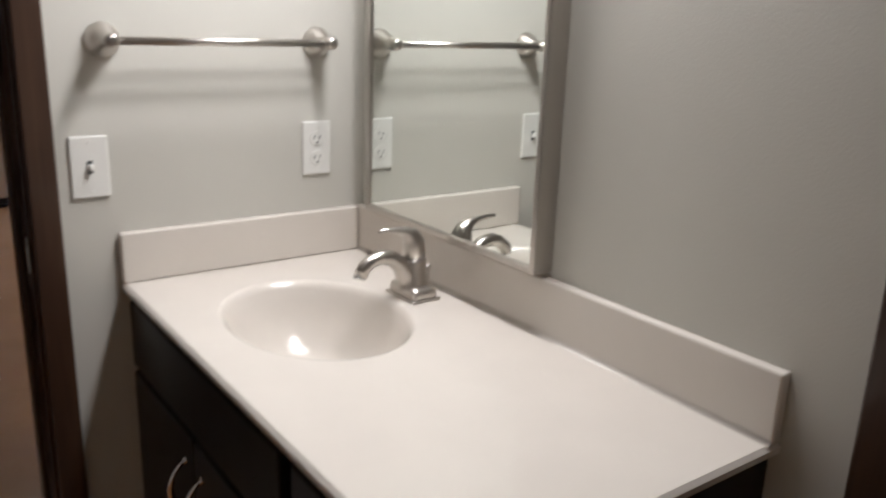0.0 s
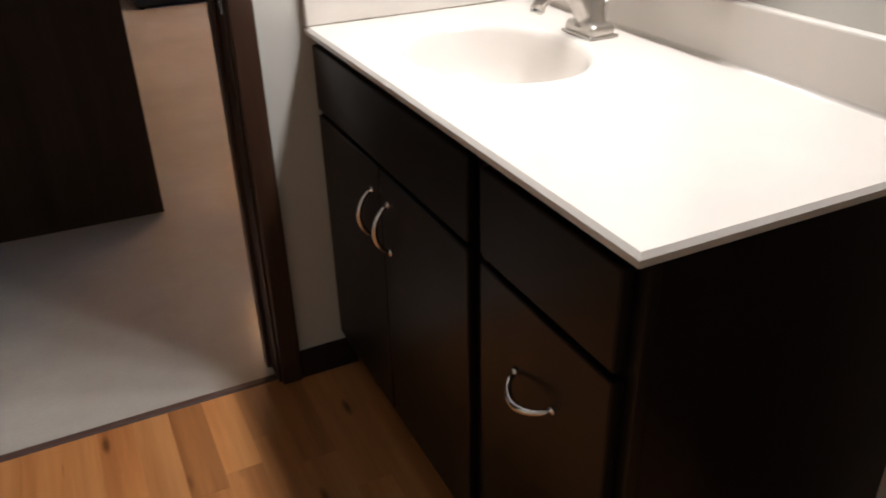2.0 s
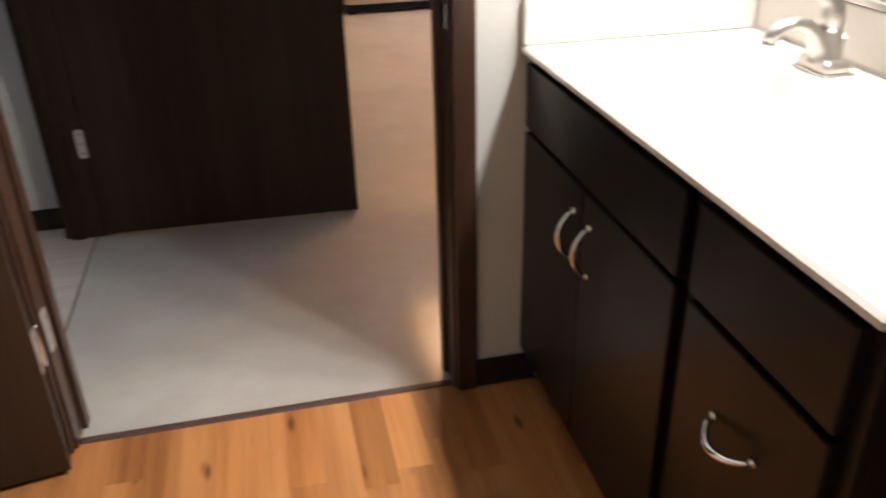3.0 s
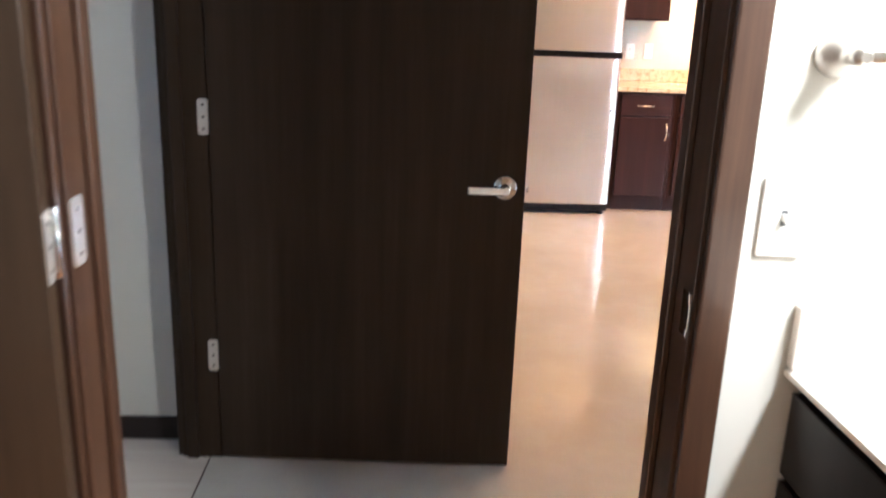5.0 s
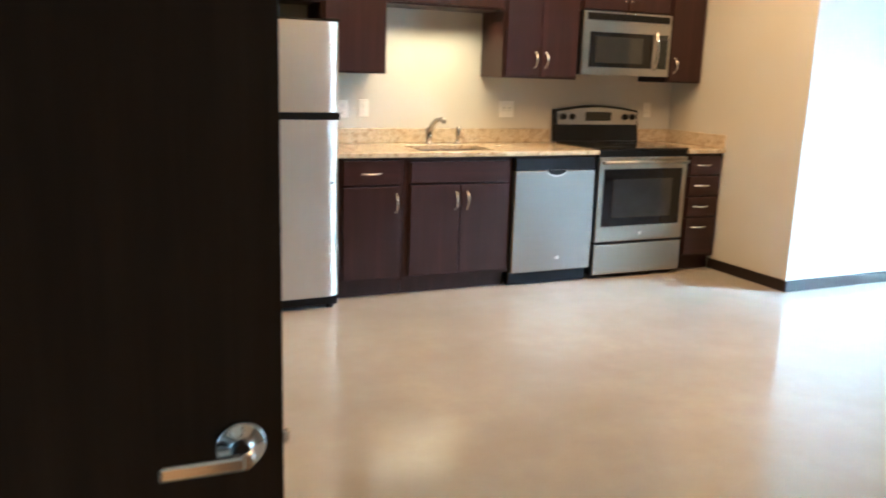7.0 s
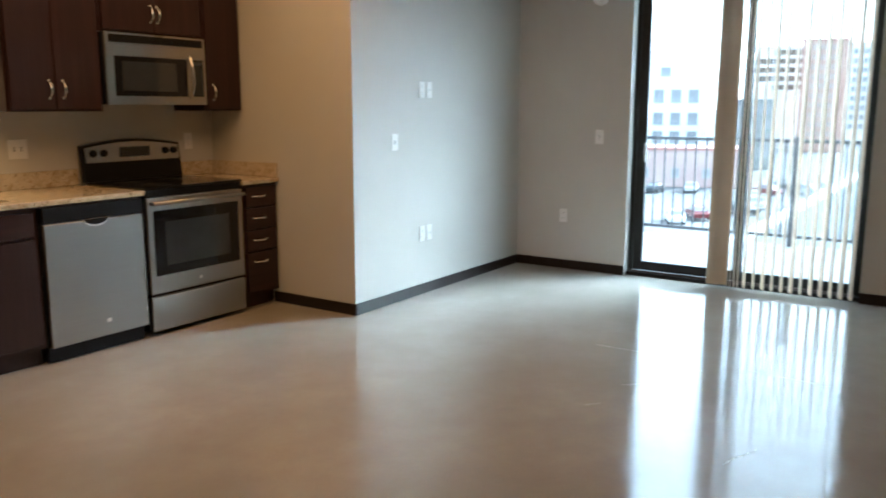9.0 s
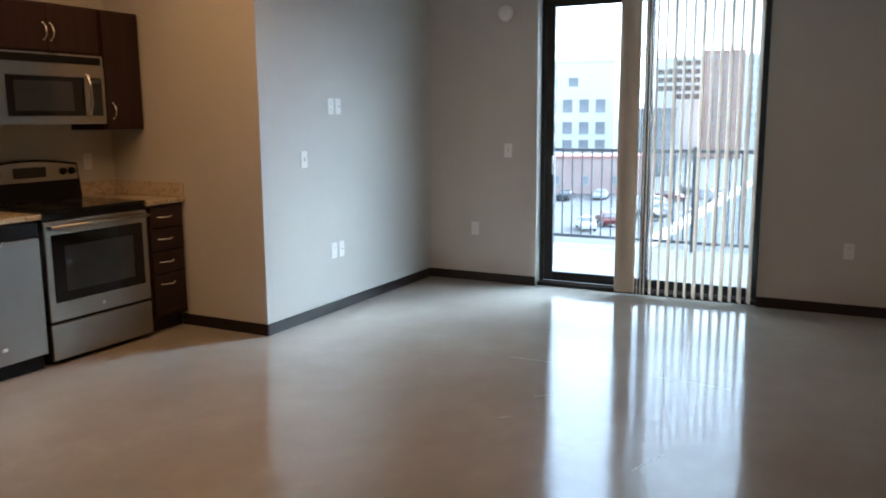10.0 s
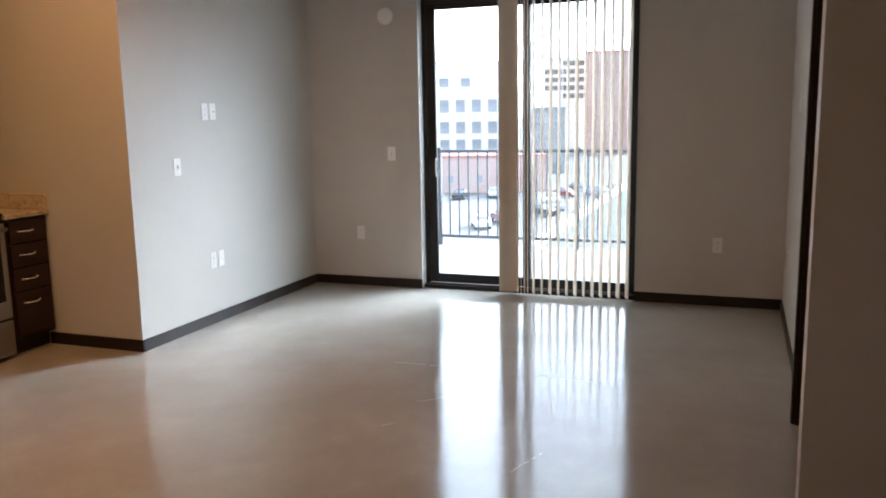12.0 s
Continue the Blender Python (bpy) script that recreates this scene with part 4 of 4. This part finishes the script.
tube(hb, [(RX0 + 0.02, 4.628, 0.818), (RX1 - 0.02, 4.628, 0.818)], 0.0125, 14)
for x in (RX0 + 0.035, RX1 - 0.035):
    box(hb, x - 0.012, x + 0.012, 4.628, 4.666, 0.807, 0.829, 0.003, 2)
part("door_handle", hb, STEELX, door, "stainless bar handle")
part("badge", lathe(bm_new(), [(0.011, 0), (0.010, 0.002)], (2.568, 4.664, 0.315), (0, -1, 0), 16), PLASTIC, door)
part("vent_gap", boxed(RX0 + 0.006, RX1 - 0.006, 4.680, 4.70, 0.851, 0.892), BLACK, rng)
part("storage_drawer", boxed(RX0 + 0.003, RX1 - 0.003, 4.664, 4.699, 0.030, 0.245, 0.006, 3), STEELX, rng)
part("drawer_lip", boxed(RX0 + 0.010, RX1 - 0.010, 4.676, 4.70, 0.246, 0.261), BLACK, rng)
bg = bm_new()
n, pts_lo, pts_hi = 16, [], []
for i in range(n + 1):
    u = i / n
    x = RX0 + 0.004 + (RX1 - RX0 - 0.008) * u
    pts_lo.append((x, 5.255, 0.912))
    pts_hi.append((x, 5.285, 1.142 + 0.035 * math.sin(math.pi * u)))
lo, hi = [bg.verts.new(p) for p in pts_lo], [bg.verts.new(p) for p in pts_hi]
for i in range(n):
    bg.faces.new((lo[i], lo[i + 1], hi[i + 1], hi[i]))
r_ = bmesh.ops.extrude_face_region(bg, geom=bg.faces[:])
bmesh.ops.translate(bg, vec=(0, 0.035, 0), verts=[v for v in r_["geom"] if isinstance(v, bmesh.types.BMVert)])
part("backguard", bg, BLACK, rng)
panel = bm_new()
n = 16
lo = [panel.verts.new((RX0 + 0.022 + (RX1 - RX0 - 0.044) * i / n, 5.266, 1.035)) for i in range(n + 1)]
hi = [panel.verts.new((RX0 + 0.022 + (RX1 - RX0 - 0.044) * i / n, 5.279, 1.128 + 0.033 * math.sin(math.pi * i / n))) for i in range(n + 1)]
for i in range(n):
    panel.faces.new((lo[i], lo[i + 1], hi[i + 1], hi[i]))
r_ = bmesh.ops.extrude_face_region(panel, geom=panel.faces[:])
bmesh.ops.translate(panel, vec=(0, -0.006, 0), verts=[v for v in r_["geom"] if isinstance(v, bmesh.types.BMVert)])
cp = part("control_panel", panel, STEELX, rng, "stainless control panel with arched top")
part("display", boxed(2.455, 2.685, 5.258, 5.266, 1.062, 1.128, 0.002, 1), DISPLAY, cp)
for x in (2.262, 2.338, 2.812, 2.880):
    part("knob", lathe(bm_new(), [(0.024, 0), (0.023, 0.012), (0.019, 0.022), (0.017, 0.024)], (x, 5.266, 1.092), (0, -1, 0.1), 18), BLACK, cp)

# microwave
mw = thing("microwave", (2.568, 5.13, 1.40), "stainless steel over-the-range microwave oven", "microwave")
MY = 4.960
part("case", boxed(RX0 + 0.004, RX1 - 0.004, MY + 0.03, 5.326, 1.402, 1.828, 0.003, 1), BLACK, mw)
part("face", bowed_door(RX0 + 0.002, RX1 - 0.002, MY, 0.03, 1.400, 1.758, 0.010, 14, 0.010), STEELX, mw)
part("vent_frame", bowed_door(RX0 + 0.002, RX1 - 0.002, MY + 0.003, 0.03, 1.760, 1.828, 0.010, 14, 0.010), STEELX, mw)
vent = part("vent_grille", bowed_door(RX0 + 0.03, RX1 - 0.03, MY - 0.007, 0.025, 1.770, 1.816, 0.010, 14, 0.004), MATTEBLACK, mw)
for k in range(4):
    part("vent_slat", bowed_door(RX0 + 0.034, RX1 - 0.034, MY - 0.010, 0.01, 1.776 + k * 0.009, 1.780 + k * 0.009, 0.010, 14, 0.002), MATTEBLACK, vent)
part("door_glass", bowed_door(RX0 + 0.055, RX0 + 0.592, MY - 0.008, 0.02, 1.452, 1.690, 0.004, 10, 0.006), BLACKGLASS, mw)
part("door_window", boxed(RX0 + 0.10, RX0 + 0.50, MY - 0.0145, MY - 0.009, 1.482, 1.660, 0.002, 1), GREYGLASS, mw)
kp = part("keypad", boxed(RX0 + 0.635, RX0 + 0.725, MY - 0.0065, MY + 0.01, 1.452, 1.690, 0.004, 2), DISPLAY, mw)
part("clock_display", boxed(RX0 + 0.645, RX0 + 0.715, MY - 0.0085, MY - 0.006, 1.655, 1.678, 0.001, 1), GREYGLASS, kp)
part("door_handle", tube(bm_new(), arc((RX0 + 0.612, MY - 0.005, 1.445), (RX0 + 0.612, MY - 0.005, 1.715), (0, -0.036, 0), 14), 0.0085, 12), CHROME, mw, "curved stainless handle")


# ---- balcony door and blinds ----
GX0, GX1 = 5.665, 5.735
bal = thing("balcony_door", (5.70, 2.083, 0.0), "dark bronze sliding glass balcony door", "door")
yA, yB = DOOR_Y0 + 0.002, DOOR_Y1 - 0.002
part("frame_jamb", boxed(GX0 - 0.01, GX1 + 0.01, yA, yA + 0.034, 0, DOOR_TOP - 0.002, 0.002, 1), BRONZE, bal)
part("frame_jamb", boxed(GX0 - 0.01, GX1 + 0.01, yB - 0.034, yB, 0, DOOR_TOP - 0.002, 0.002, 1), BRONZE, bal)
part("frame_head", boxed(GX0 - 0.01, GX1 + 0.01, yA + 0.034, yB - 0.034, DOOR_TOP - 0.045, DOOR_TOP - 0.002, 0.002, 1), BRONZE, bal)
sill = part("sill_track", boxed(5.60, GX1 + 0.02, yA, yB, 0.0, 0.030, 0.004, 1), BRONZE, bal)
part("track_rail", boxed(5.625, 5.655, yA + 0.036, yB - 0.036, 0.030, 0.042, 0.002, 1), STRIP, sill)


def sash(name, x0, x1, y0, y1, z0, z1, left, right, top, bot):
    s = part(name, boxed(x0, x1, y1 - left, y1, z0, z1, 0.003, 1), BRONZE, bal)
    part("stile", boxed(x0, x1, y0, y0 + right, z0, z1, 0.003, 1), BRONZE, s)
    part("top_rail", boxed(x0, x1, y0 + right, y1 - left, z1 - top, z1, 0.003, 1), BRONZE, s)
    part("bottom_rail", boxed(x0, x1, y0 + right, y1 - left, z0, z0 + bot, 0.003, 1), BRONZE, s)
    g = part("pane", boxed((x0 + x1) / 2 - 0.003, (x0 + x1) / 2 + 0.003, y0 + right - 0.004, y1 - left + 0.004, z0 + bot - 0.004, z1 - top + 0.004), GLASS, s)
    g.visible_shadow = False
    return s


slide = sash("sliding_sash", 5.662, 5.692, 2.055, yB - 0.035, 0.043, DOOR_TOP - 0.046, 0.075, 0.06, 0.05, 0.075)
sash("fixed_sash", 5.702, 5.732, yA + 0.035, 2.115, 0.031, DOOR_TOP - 0.046, 0.06, 0.03, 0.05, 0.075)
part("pull_handle", tube(bm_new(), arc((5.660, 2.862, 0.95), (5.660, 2.862, 1.10), (-0.042, -0.012, 0), 12), 0.0042, 10), PLASTIC, slide, "curved white pull handle")

screen = part("insect_screen", boxed(5.744, 5.745, yA + 0.06, 2.085, 0.060, DOOR_TOP - 0.075), SCREEN, bal, "fine grey insect screen mesh")
part("screen_frame", boxed(5.738, 5.750, yA + 0.036, yA + 0.060, 0.034, DOOR_TOP - 0.048, 0.002, 1), BRONZE, screen)
part("screen_frame", boxed(5.738, 5.750, 2.085, 2.110, 0.034, DOOR_TOP - 0.048, 0.002, 1), BRONZE, screen)
part("screen_frame", boxed(5.738, 5.750, yA + 0.060, 2.085, 0.034, 0.060, 0.002, 1), BRONZE, screen)
part("screen_frame", boxed(5.738, 5.750, yA + 0.060, 2.085, DOOR_TOP - 0.075, DOOR_TOP - 0.048, 0.002, 1), BRONZE, screen)

blind = thing("vertical_blind", (5.52, 1.75, 0.02), "cream vinyl vertical blind, half drawn, slats turned open", "blind")
part("headrail", boxed(5.50, 5.55, 1.10, 3.02, 2.44, 2.48, 0.003, 1), PLASTIC, blind)


def slat_mesh():
    """One gently curved slat, 89 mm wide, hanging from its top."""
    bm = bm_new()
    w, hgt, cur, n = 0.089, 2.41, 0.006, 6
    rows_ = []
    for z in (0.0, -hgt):
        for off in (0.0, 0.0012):
            rows_.append([bm.verts.new((w * (i / n - 0.5), cur * (1 - (2 * i / n - 1) ** 2) + off, z)) for i in range(n + 1)])
    a0, a1, b0, b1 = rows_
    for i in range(n):
        for q in ((a0[i], a0[i + 1], b0[i + 1], b0[i]), (a1[i + 1], a1[i], b1[i], b1[i + 1]), (a0[i], a1[i], a1[i + 1], a0[i + 1]), (b0[i], b0[i + 1], b1[i + 1], b1[i])):
            bm.faces.new(q)
    bm.faces.new((a0[0], b0[0], b1[0], a1[0]))
    bm.faces.new((a0[n], a1[n], b1[n], b0[n]))
    return mesh_of("slat", bm, BLIND)


SLAT = slat_mesh()
spread = [(1.250 + 0.0672 * i, 25 + 3 * math.sin(i * 2.3)) for i in range(12)]
stack = [(2.036 + 0.027 * i, 17 + 2.5 * math.sin(i * 2.1)) for i in range(4)] + [(2.158 + 0.024 * i, -66 + 6 * math.sin(i * 1.7)) for i in range(4)]
for y, a in spread + stack:
    s = new("slat", SLAT)
    s.parent = blind
    s.matrix_basis = WHERE[blind.name].inverted() @ pose(5.525, y, 2.436, 0, 0, a)


# ---- balcony ----
deck = structure("balcony_floor", boxed(5.766, 8.14, -2.0, 5.6, -0.26, -0.055), DECK, "pale boarded balcony floor in daylight", "balcony")
board_me = mesh_of("deck_board", boxed(0, 0.128, -1.99, 5.59, -0.0545, -0.025, 0.003, 1), DECK)
for k in range(17):
    b = new("deck_board", board_me)
    b.parent = deck
    b.matrix_basis = pose(5.772 + 0.139 * k, 0, 0)
rail = thing("balcony_railing", (8.0, 2.0, -0.025), "dark grey metal balcony railing with thin balusters", "railing")
part("top_rail", boxed(7.975, 8.025, -1.9, 5.5, 1.035, 1.070, 0.004, 1), RAILPAINT, rail)
part("bottom_rail", boxed(7.982, 8.018, -1.9, 5.5, 0.065, 0.098, 0.004, 1), RAILPAINT, rail)
for y in (-1.62, 0.25, 2.11, 3.70, 5.30):
    part("post", boxed(7.972, 8.028, y - 0.028, y + 0.028, -0.025, 1.095, 0.003, 1), RAILPAINT, rail)
bal_me = mesh_of("baluster", boxed(-0.008, 0.008, -0.008, 0.008, 0, 0.936, 0.002, 1), RAILPAINT)
y = -1.85
while y < 5.5:
    b = new("baluster", bal_me)
    b.parent = rail
    b.matrix_basis = WHERE[rail.name].inverted() @ pose(8.0, y, 0.098)
    y += 0.113


# ---- hairline scratches in the polished floor ----
SCRATCH = plain("scratch_pale", (0.62, 0.60, 0.57), 0.6, vary=0.2, relief=0.0)
bm = bm_new()
for x0, y0, x1, y1 in ((3.55, 2.36, 3.56, 2.08), (3.56, 1.50, 3.51, 1.05), (3.30, 1.78, 3.42, 1.70), (2.95, 1.98, 3.08, 1.86), (2.60, 2.02, 2.66, 1.96), (2.30, 1.30, 2.52, 1.22)):
    n = 14
    for i in range(n):
        if random.random() < 0.25:
            continue
        a, b = Vector((x0, y0, 0.0006)).lerp(Vector((x1, y1, 0.0006)), i / n), Vector((x0, y0, 0.0006)).lerp(Vector((x1, y1, 0.0006)), (i + 0.9) / n)
        side = (b - a).cross(Vector((0, 0, 1))).normalized() * random.uniform(0.0012, 0.0028)
        jit = Vector((random.uniform(-0.004, 0.004), random.uniform(-0.004, 0.004), 0))
        vs = [bm.verts.new(p) for p in (a - side + jit, a + side + jit, b + side + jit, b - side + jit)]
        r = bmesh.ops.extrude_face_region(bm, geom=[bm.faces.new(vs)])
        bmesh.ops.translate(bm, vec=(0, 0, -0.002), verts=[v for v in r["geom"] if isinstance(v, bmesh.types.BMVert)])
solid("floor_scratches", bm, SCRATCH, "pale hairline scratches across the polished concrete floor", "scratches", "stuff")


# ---- outside ----
GROUND = -10.7
structure("ground", boxed(-2500, 2500, -2500, 2500, GROUND - 0.5, GROUND), ASPHALT, "pale car park and street paving far below", "ground")
EYE = Vector((-0.8, 0.47))


def far_spot(bearing, dist):
    b = radians(bearing)
    return EYE.x + dist * math.sin(b), EYE.y + dist * math.cos(b)


def building(label, bearing, dist, width, depth, top, wallmat, wins, turn=0.0, name="office_building", panes=None, cap=None):
    """A block that faces the balcony; wins are (x, z, w, h) on its front, heights from the eye's level."""
    x, y = far_spot(bearing, dist)
    b = thing(name, (x, y, GROUND), label, "building", rz=-bearing + turn)
    z0 = 1.46 - GROUND
    part("wall", boxed(-width / 2, width / 2, 0, depth, 0, z0 + top, 0.05, 1), wallmat, b, local=True)
    part("roof", boxed(-width / 2 - 0.25, width / 2 + 0.25, -0.25, depth + 0.25, z0 + top, z0 + top + 0.35, 0.05, 1), cap or wallmat, b, local=True)
    cache = {}
    for wx, wz, ww, wh in wins:
        if (ww, wh) not in cache:
            cache[ww, wh] = (mesh_of("window", box(box(box(box(bm_new(), -ww / 2 - 0.12, -ww / 2, -0.12, 0.02, -wh / 2, wh / 2), ww / 2, ww / 2 + 0.12, -0.12, 0.02, -wh / 2, wh / 2), -ww / 2 - 0.12, ww / 2 + 0.12, -0.12, 0.02, wh / 2, wh / 2 + 0.12), -ww / 2 - 0.12, ww / 2 + 0.12, -0.2, 0.02, -wh / 2 - 0.15, -wh / 2), GREYPRECAST),
                             mesh_of("pane", boxed(-ww / 2, ww / 2, -0.04, 0.02, -wh / 2, wh / 2), panes or FARGLASS))
        w = new("window", cache[ww, wh][0])
        w.parent, w.matrix_basis = b, pose(wx, 0, z0 + wz)
        g = new("pane", cache[ww, wh][1])
        g.parent = w
    return b


wins = []
for z, wh in ((2.2, 2.9), (-3.0, 2.7), (-7.3, 2.7), (-10.0, 1.4)):
    wins += [(k * 3.9 + 2.15, z, 2.1, wh) for k in range(-4, 4)]
wins += [(k * 5.2 + 2.15, 7.8, 2.1, 1.9) for k in range(-3, 2)]
building("six-storey white office building with rows of square windows", 69.5, 200, 34, 20, 12.5, STUCCO, wins)
building("low red brick building across the car park", 70.5, 128, 30, 10, -6.6, GLAREBRICK, [(k * 4.5, -10.0, 0.9, 1.2) for k in range(-2, 3)], name="brick_building")
building("grey concrete parking garage with dark open decks", 77.2, 168, 7.4, 30, 0.9, DARKPRECAST, [(k * 2.2, z, 1.7, 1.5) for k in (-1, 0, 1) for z in (-0.7, -3.4, -6.1, -8.8)], name="parking_garage")
building("pale concrete tower with brown balcony bands", 78.5, 262, 13.6, 18, 16.8, STUCCO, [(2.9, z, 7.4, 1.35) for z in (15.4, 12.9, 10.4, 7.9, 5.4)] + [(-3.9, z, 5.2, 1.35) for z in (12.9, 10.4, 7.9)], name="apartment_tower", panes=BALCONYSHADE)
building("red brick high-rise tower with pale window bands", 81.3, 240, 11.5, 16, 17.0, SALMONBRICK, [(k * 2.3, 15.2 - 2.5 * r, 1.8, 0.8) for k in (-1, 0, 1) for r in range(10)], name="brick_tower", panes=PALEGLASS)
building("pale high-rise behind the brick tower", 83.6, 300, 16, 16, 20.0, STUCCO, [(k * 3.0, 17.5 - 3 * r, 1.8, 1.5) for k in (-2, -1, 0, 1, 2) for r in range(9)], name="apartment_tower")
low = thing("low_roof_building", (53, -8, GROUND), "long low building with a flat grey roof and parapet", "building")
part("wall", boxed(22, 86, -26, 10, GROUND, -5.2), GREYPRECAST, low)
part("roof", boxed(22.4, 85.6, -25.6, 9.6, -5.2, -5.05), ROOFING, low)
for x0, x1, y0, y1 in ((22, 86, 9.6, 10), (22, 86, -26, -25.6), (22, 22.4, -25.6, 9.6), (85.6, 86, -25.6, 9.6)):
    part("parapet", boxed(x0, x1, y0, y1, -5.2, -4.65, 0.03, 1), STUCCO, low)
part("roof_hatch", boxed(60, 62, 3, 5, -5.05, -3.9, 0.05, 1), GREYPRECAST, low)

TYRE = plain("tyre_rubber", (0.02, 0.02, 0.02), 0.8)
TRIMLIGHT = plain("car_lamp", (0.7, 0.7, 0.68), 0.2)


def car(label, paint):
    """A small saloon, 4.4 m long along x."""
    c = thing("parked_car", (0, 0, 0), label, "car", "parked cars")
    bm = bm_new()
    out = [(-2.2, 0.35), (-2.2, 0.75), (-1.9, 0.92), (-1.35, 0.96), (-0.85, 1.42), (0.45, 1.45), (1.05, 1.0), (1.9, 0.9), (2.2, 0.68), (2.2, 0.35)]
    half = lambda z: 0.88 - max(0.0, z - 0.9) * 0.42
    left, right = [bm.verts.new((x, -half(z), z)) for x, z in out], [bm.verts.new((x, half(z), z)) for x, z in out]
    for i in range(len(out)):
        j = (i + 1) % len(out)
        bm.faces.new((left[i], left[j], right[j], right[i]))
    bm.faces.new(left)
    bm.faces.new(list(reversed(right)))
    bmesh.ops.recalc_face_normals(bm, faces=bm.faces)
    bmesh.ops.bevel(bm, geom=bm.edges[:], offset=0.06, segments=2, affect="EDGES")
    part("body", bm, paint, c, local=True)
    for sgn in (-1, 1):
        bm = bm_new()
        q = [(-1.15, 1.0), (-0.8, 1.36), (0.4, 1.38), (0.9, 1.02)]
        vs = [bm.verts.new((x, sgn * (half(z) + 0.012), z)) for x, z in q]
        f = bm.faces.new(vs)
        r = bmesh.ops.extrude_face_region(bm, geom=[f])
        bmesh.ops.translate(bm, vec=(0, -sgn * 0.03, 0), verts=[v for v in r["geom"] if isinstance(v, bmesh.types.BMVert)])
        part("side_window", bm, FARGLASS, c, local=True)
        part("headlight", boxed(2.12, 2.215, sgn * 0.5 - 0.16, sgn * 0.5 + 0.16, 0.62, 0.74, 0.02, 1), TRIMLIGHT, c, local=True)
        for x in (-1.35, 1.35):
            w = part("wheel", lathe(bm_new(), [(0.28, -0.1), (0.32, -0.08), (0.32, 0.08), (0.28, 0.1)], (x, sgn * 0.78, 0.32), (0, 1, 0), 18), TYRE, c, local=True)
            part("rim", lathe(bm_new(), [(0.19, -0.105), (0.19, 0.105)], (x, sgn * 0.78, 0.32), (0, 1, 0), 14), STEELX, w, local=True)
    for x0, z0, x1, z1, nm in ((0.52, 1.42, 1.0, 1.05, "windscreen"), (-0.92, 1.40, -1.32, 1.0, "rear_window")):
        bm = bm_new()
        vs = [bm.verts.new((x0, -0.6, z0 + 0.01)), bm.verts.new((x0, 0.6, z0 + 0.01)), bm.verts.new((x1, 0.72, z1 + 0.01)), bm.verts.new((x1, -0.72, z1 + 0.01))]
        f = bm.faces.new(vs)
        r = bmesh.ops.extrude_face_region(bm, geom=[f])
        bmesh.ops.translate(bm, vec=(0, 0, -0.03), verts=[v for v in r["geom"] if isinstance(v, bmesh.types.BMVert)])
        part(nm, bm, FARGLASS, c, local=True)
    return c


paints = [("white parked saloon car", (0.75, 0.76, 0.76)), ("dark grey parked saloon car", (0.04, 0.045, 0.05)), ("dull red parked saloon car", (0.16, 0.035, 0.035)), ("silver parked saloon car", (0.45, 0.46, 0.48))]
spots = [[(72.6, 88, 25), (77.5, 112, 10), (80.0, 96, 40)], [(71.2, 119, 5), (76.8, 98, 60), (79.3, 130, 20), (81.2, 112, 15)], [(74.1, 92, 30), (78.3, 120, 70)], [(73.6, 121, 10), (77.9, 104, 15), (80.6, 124, 80), (82.0, 128, 30)]]
for (label, rgb), places in zip(paints, spots):
    paint = plain(label.split()[0] + "_car_paint", rgb, 0.25, vary=0.05, relief=0.0)
    first = None
    for bearing, dist, rz in places:
        m = pose(*far_spot(bearing, dist), GROUND, 0, 0, rz)
        if first is None:
            first = car(label, paint)
            first.matrix_basis = m
        else:
            copy_thing(first, m)


# ---- bathroom plank floor ----
bath_floor = structure("floor_bathroom", boxed(-2.6, 0.0, -2.6, 0.014, -0.012, -0.007), BASE, "honey oak plank-look vinyl floor", "floor")
WHERE[bath_floor.name] = Matrix.Identity(4)
PLANKS = {}


def plank_mesh(length, width=0.078):
    """A board with eased top edges; origin at its corner."""
    key = round(length, 3)
    if key not in PLANKS:
        e, z0, z1 = 0.00025, -0.007, 0.0
        l, w = length - 0.00008, width - 0.00008
        vs = [(0, 0, z0), (w, 0, z0), (w, l, z0), (0, l, z0), (0, 0, z1 - e), (w, 0, z1 - e), (w, l, z1 - e), (0, l, z1 - e), (e, e, z1), (w - e, e, z1), (w - e, l - e, z1), (e, l - e, z1)]
        fs = [(3, 2, 1, 0), (8, 9, 10, 11)] + [(i, (i + 1) % 4, (i + 1) % 4 + 4, i + 4) for i in range(4)] + [(i + 4, (i + 1) % 4 + 4, (i + 1) % 4 + 8, i + 8) for i in range(4)]
        me = bpy.data.meshes.new("plank")
        me.from_pydata(vs, [], fs)
        me.materials.append(PLANK)
        PLANKS[key] = me
    return PLANKS[key]


col, x = 0, -2.6
while x < -0.07:
    y, step = -2.6, col * 2
    while y < -0.03:
        length = (0.31, 0.46, 0.38, 0.54, 0.27, 0.50, 0.35)[step % 7]
        length = length if y + length < -0.14 else 0.014 - y
        p = new("plank", plank_mesh(length))
        p.parent, p.matrix_basis = bath_floor, pose(x, y, 0)
        y, step = y + length, step + 1 + (col * 3) % 2
    col, x = col + 1, x + 0.078
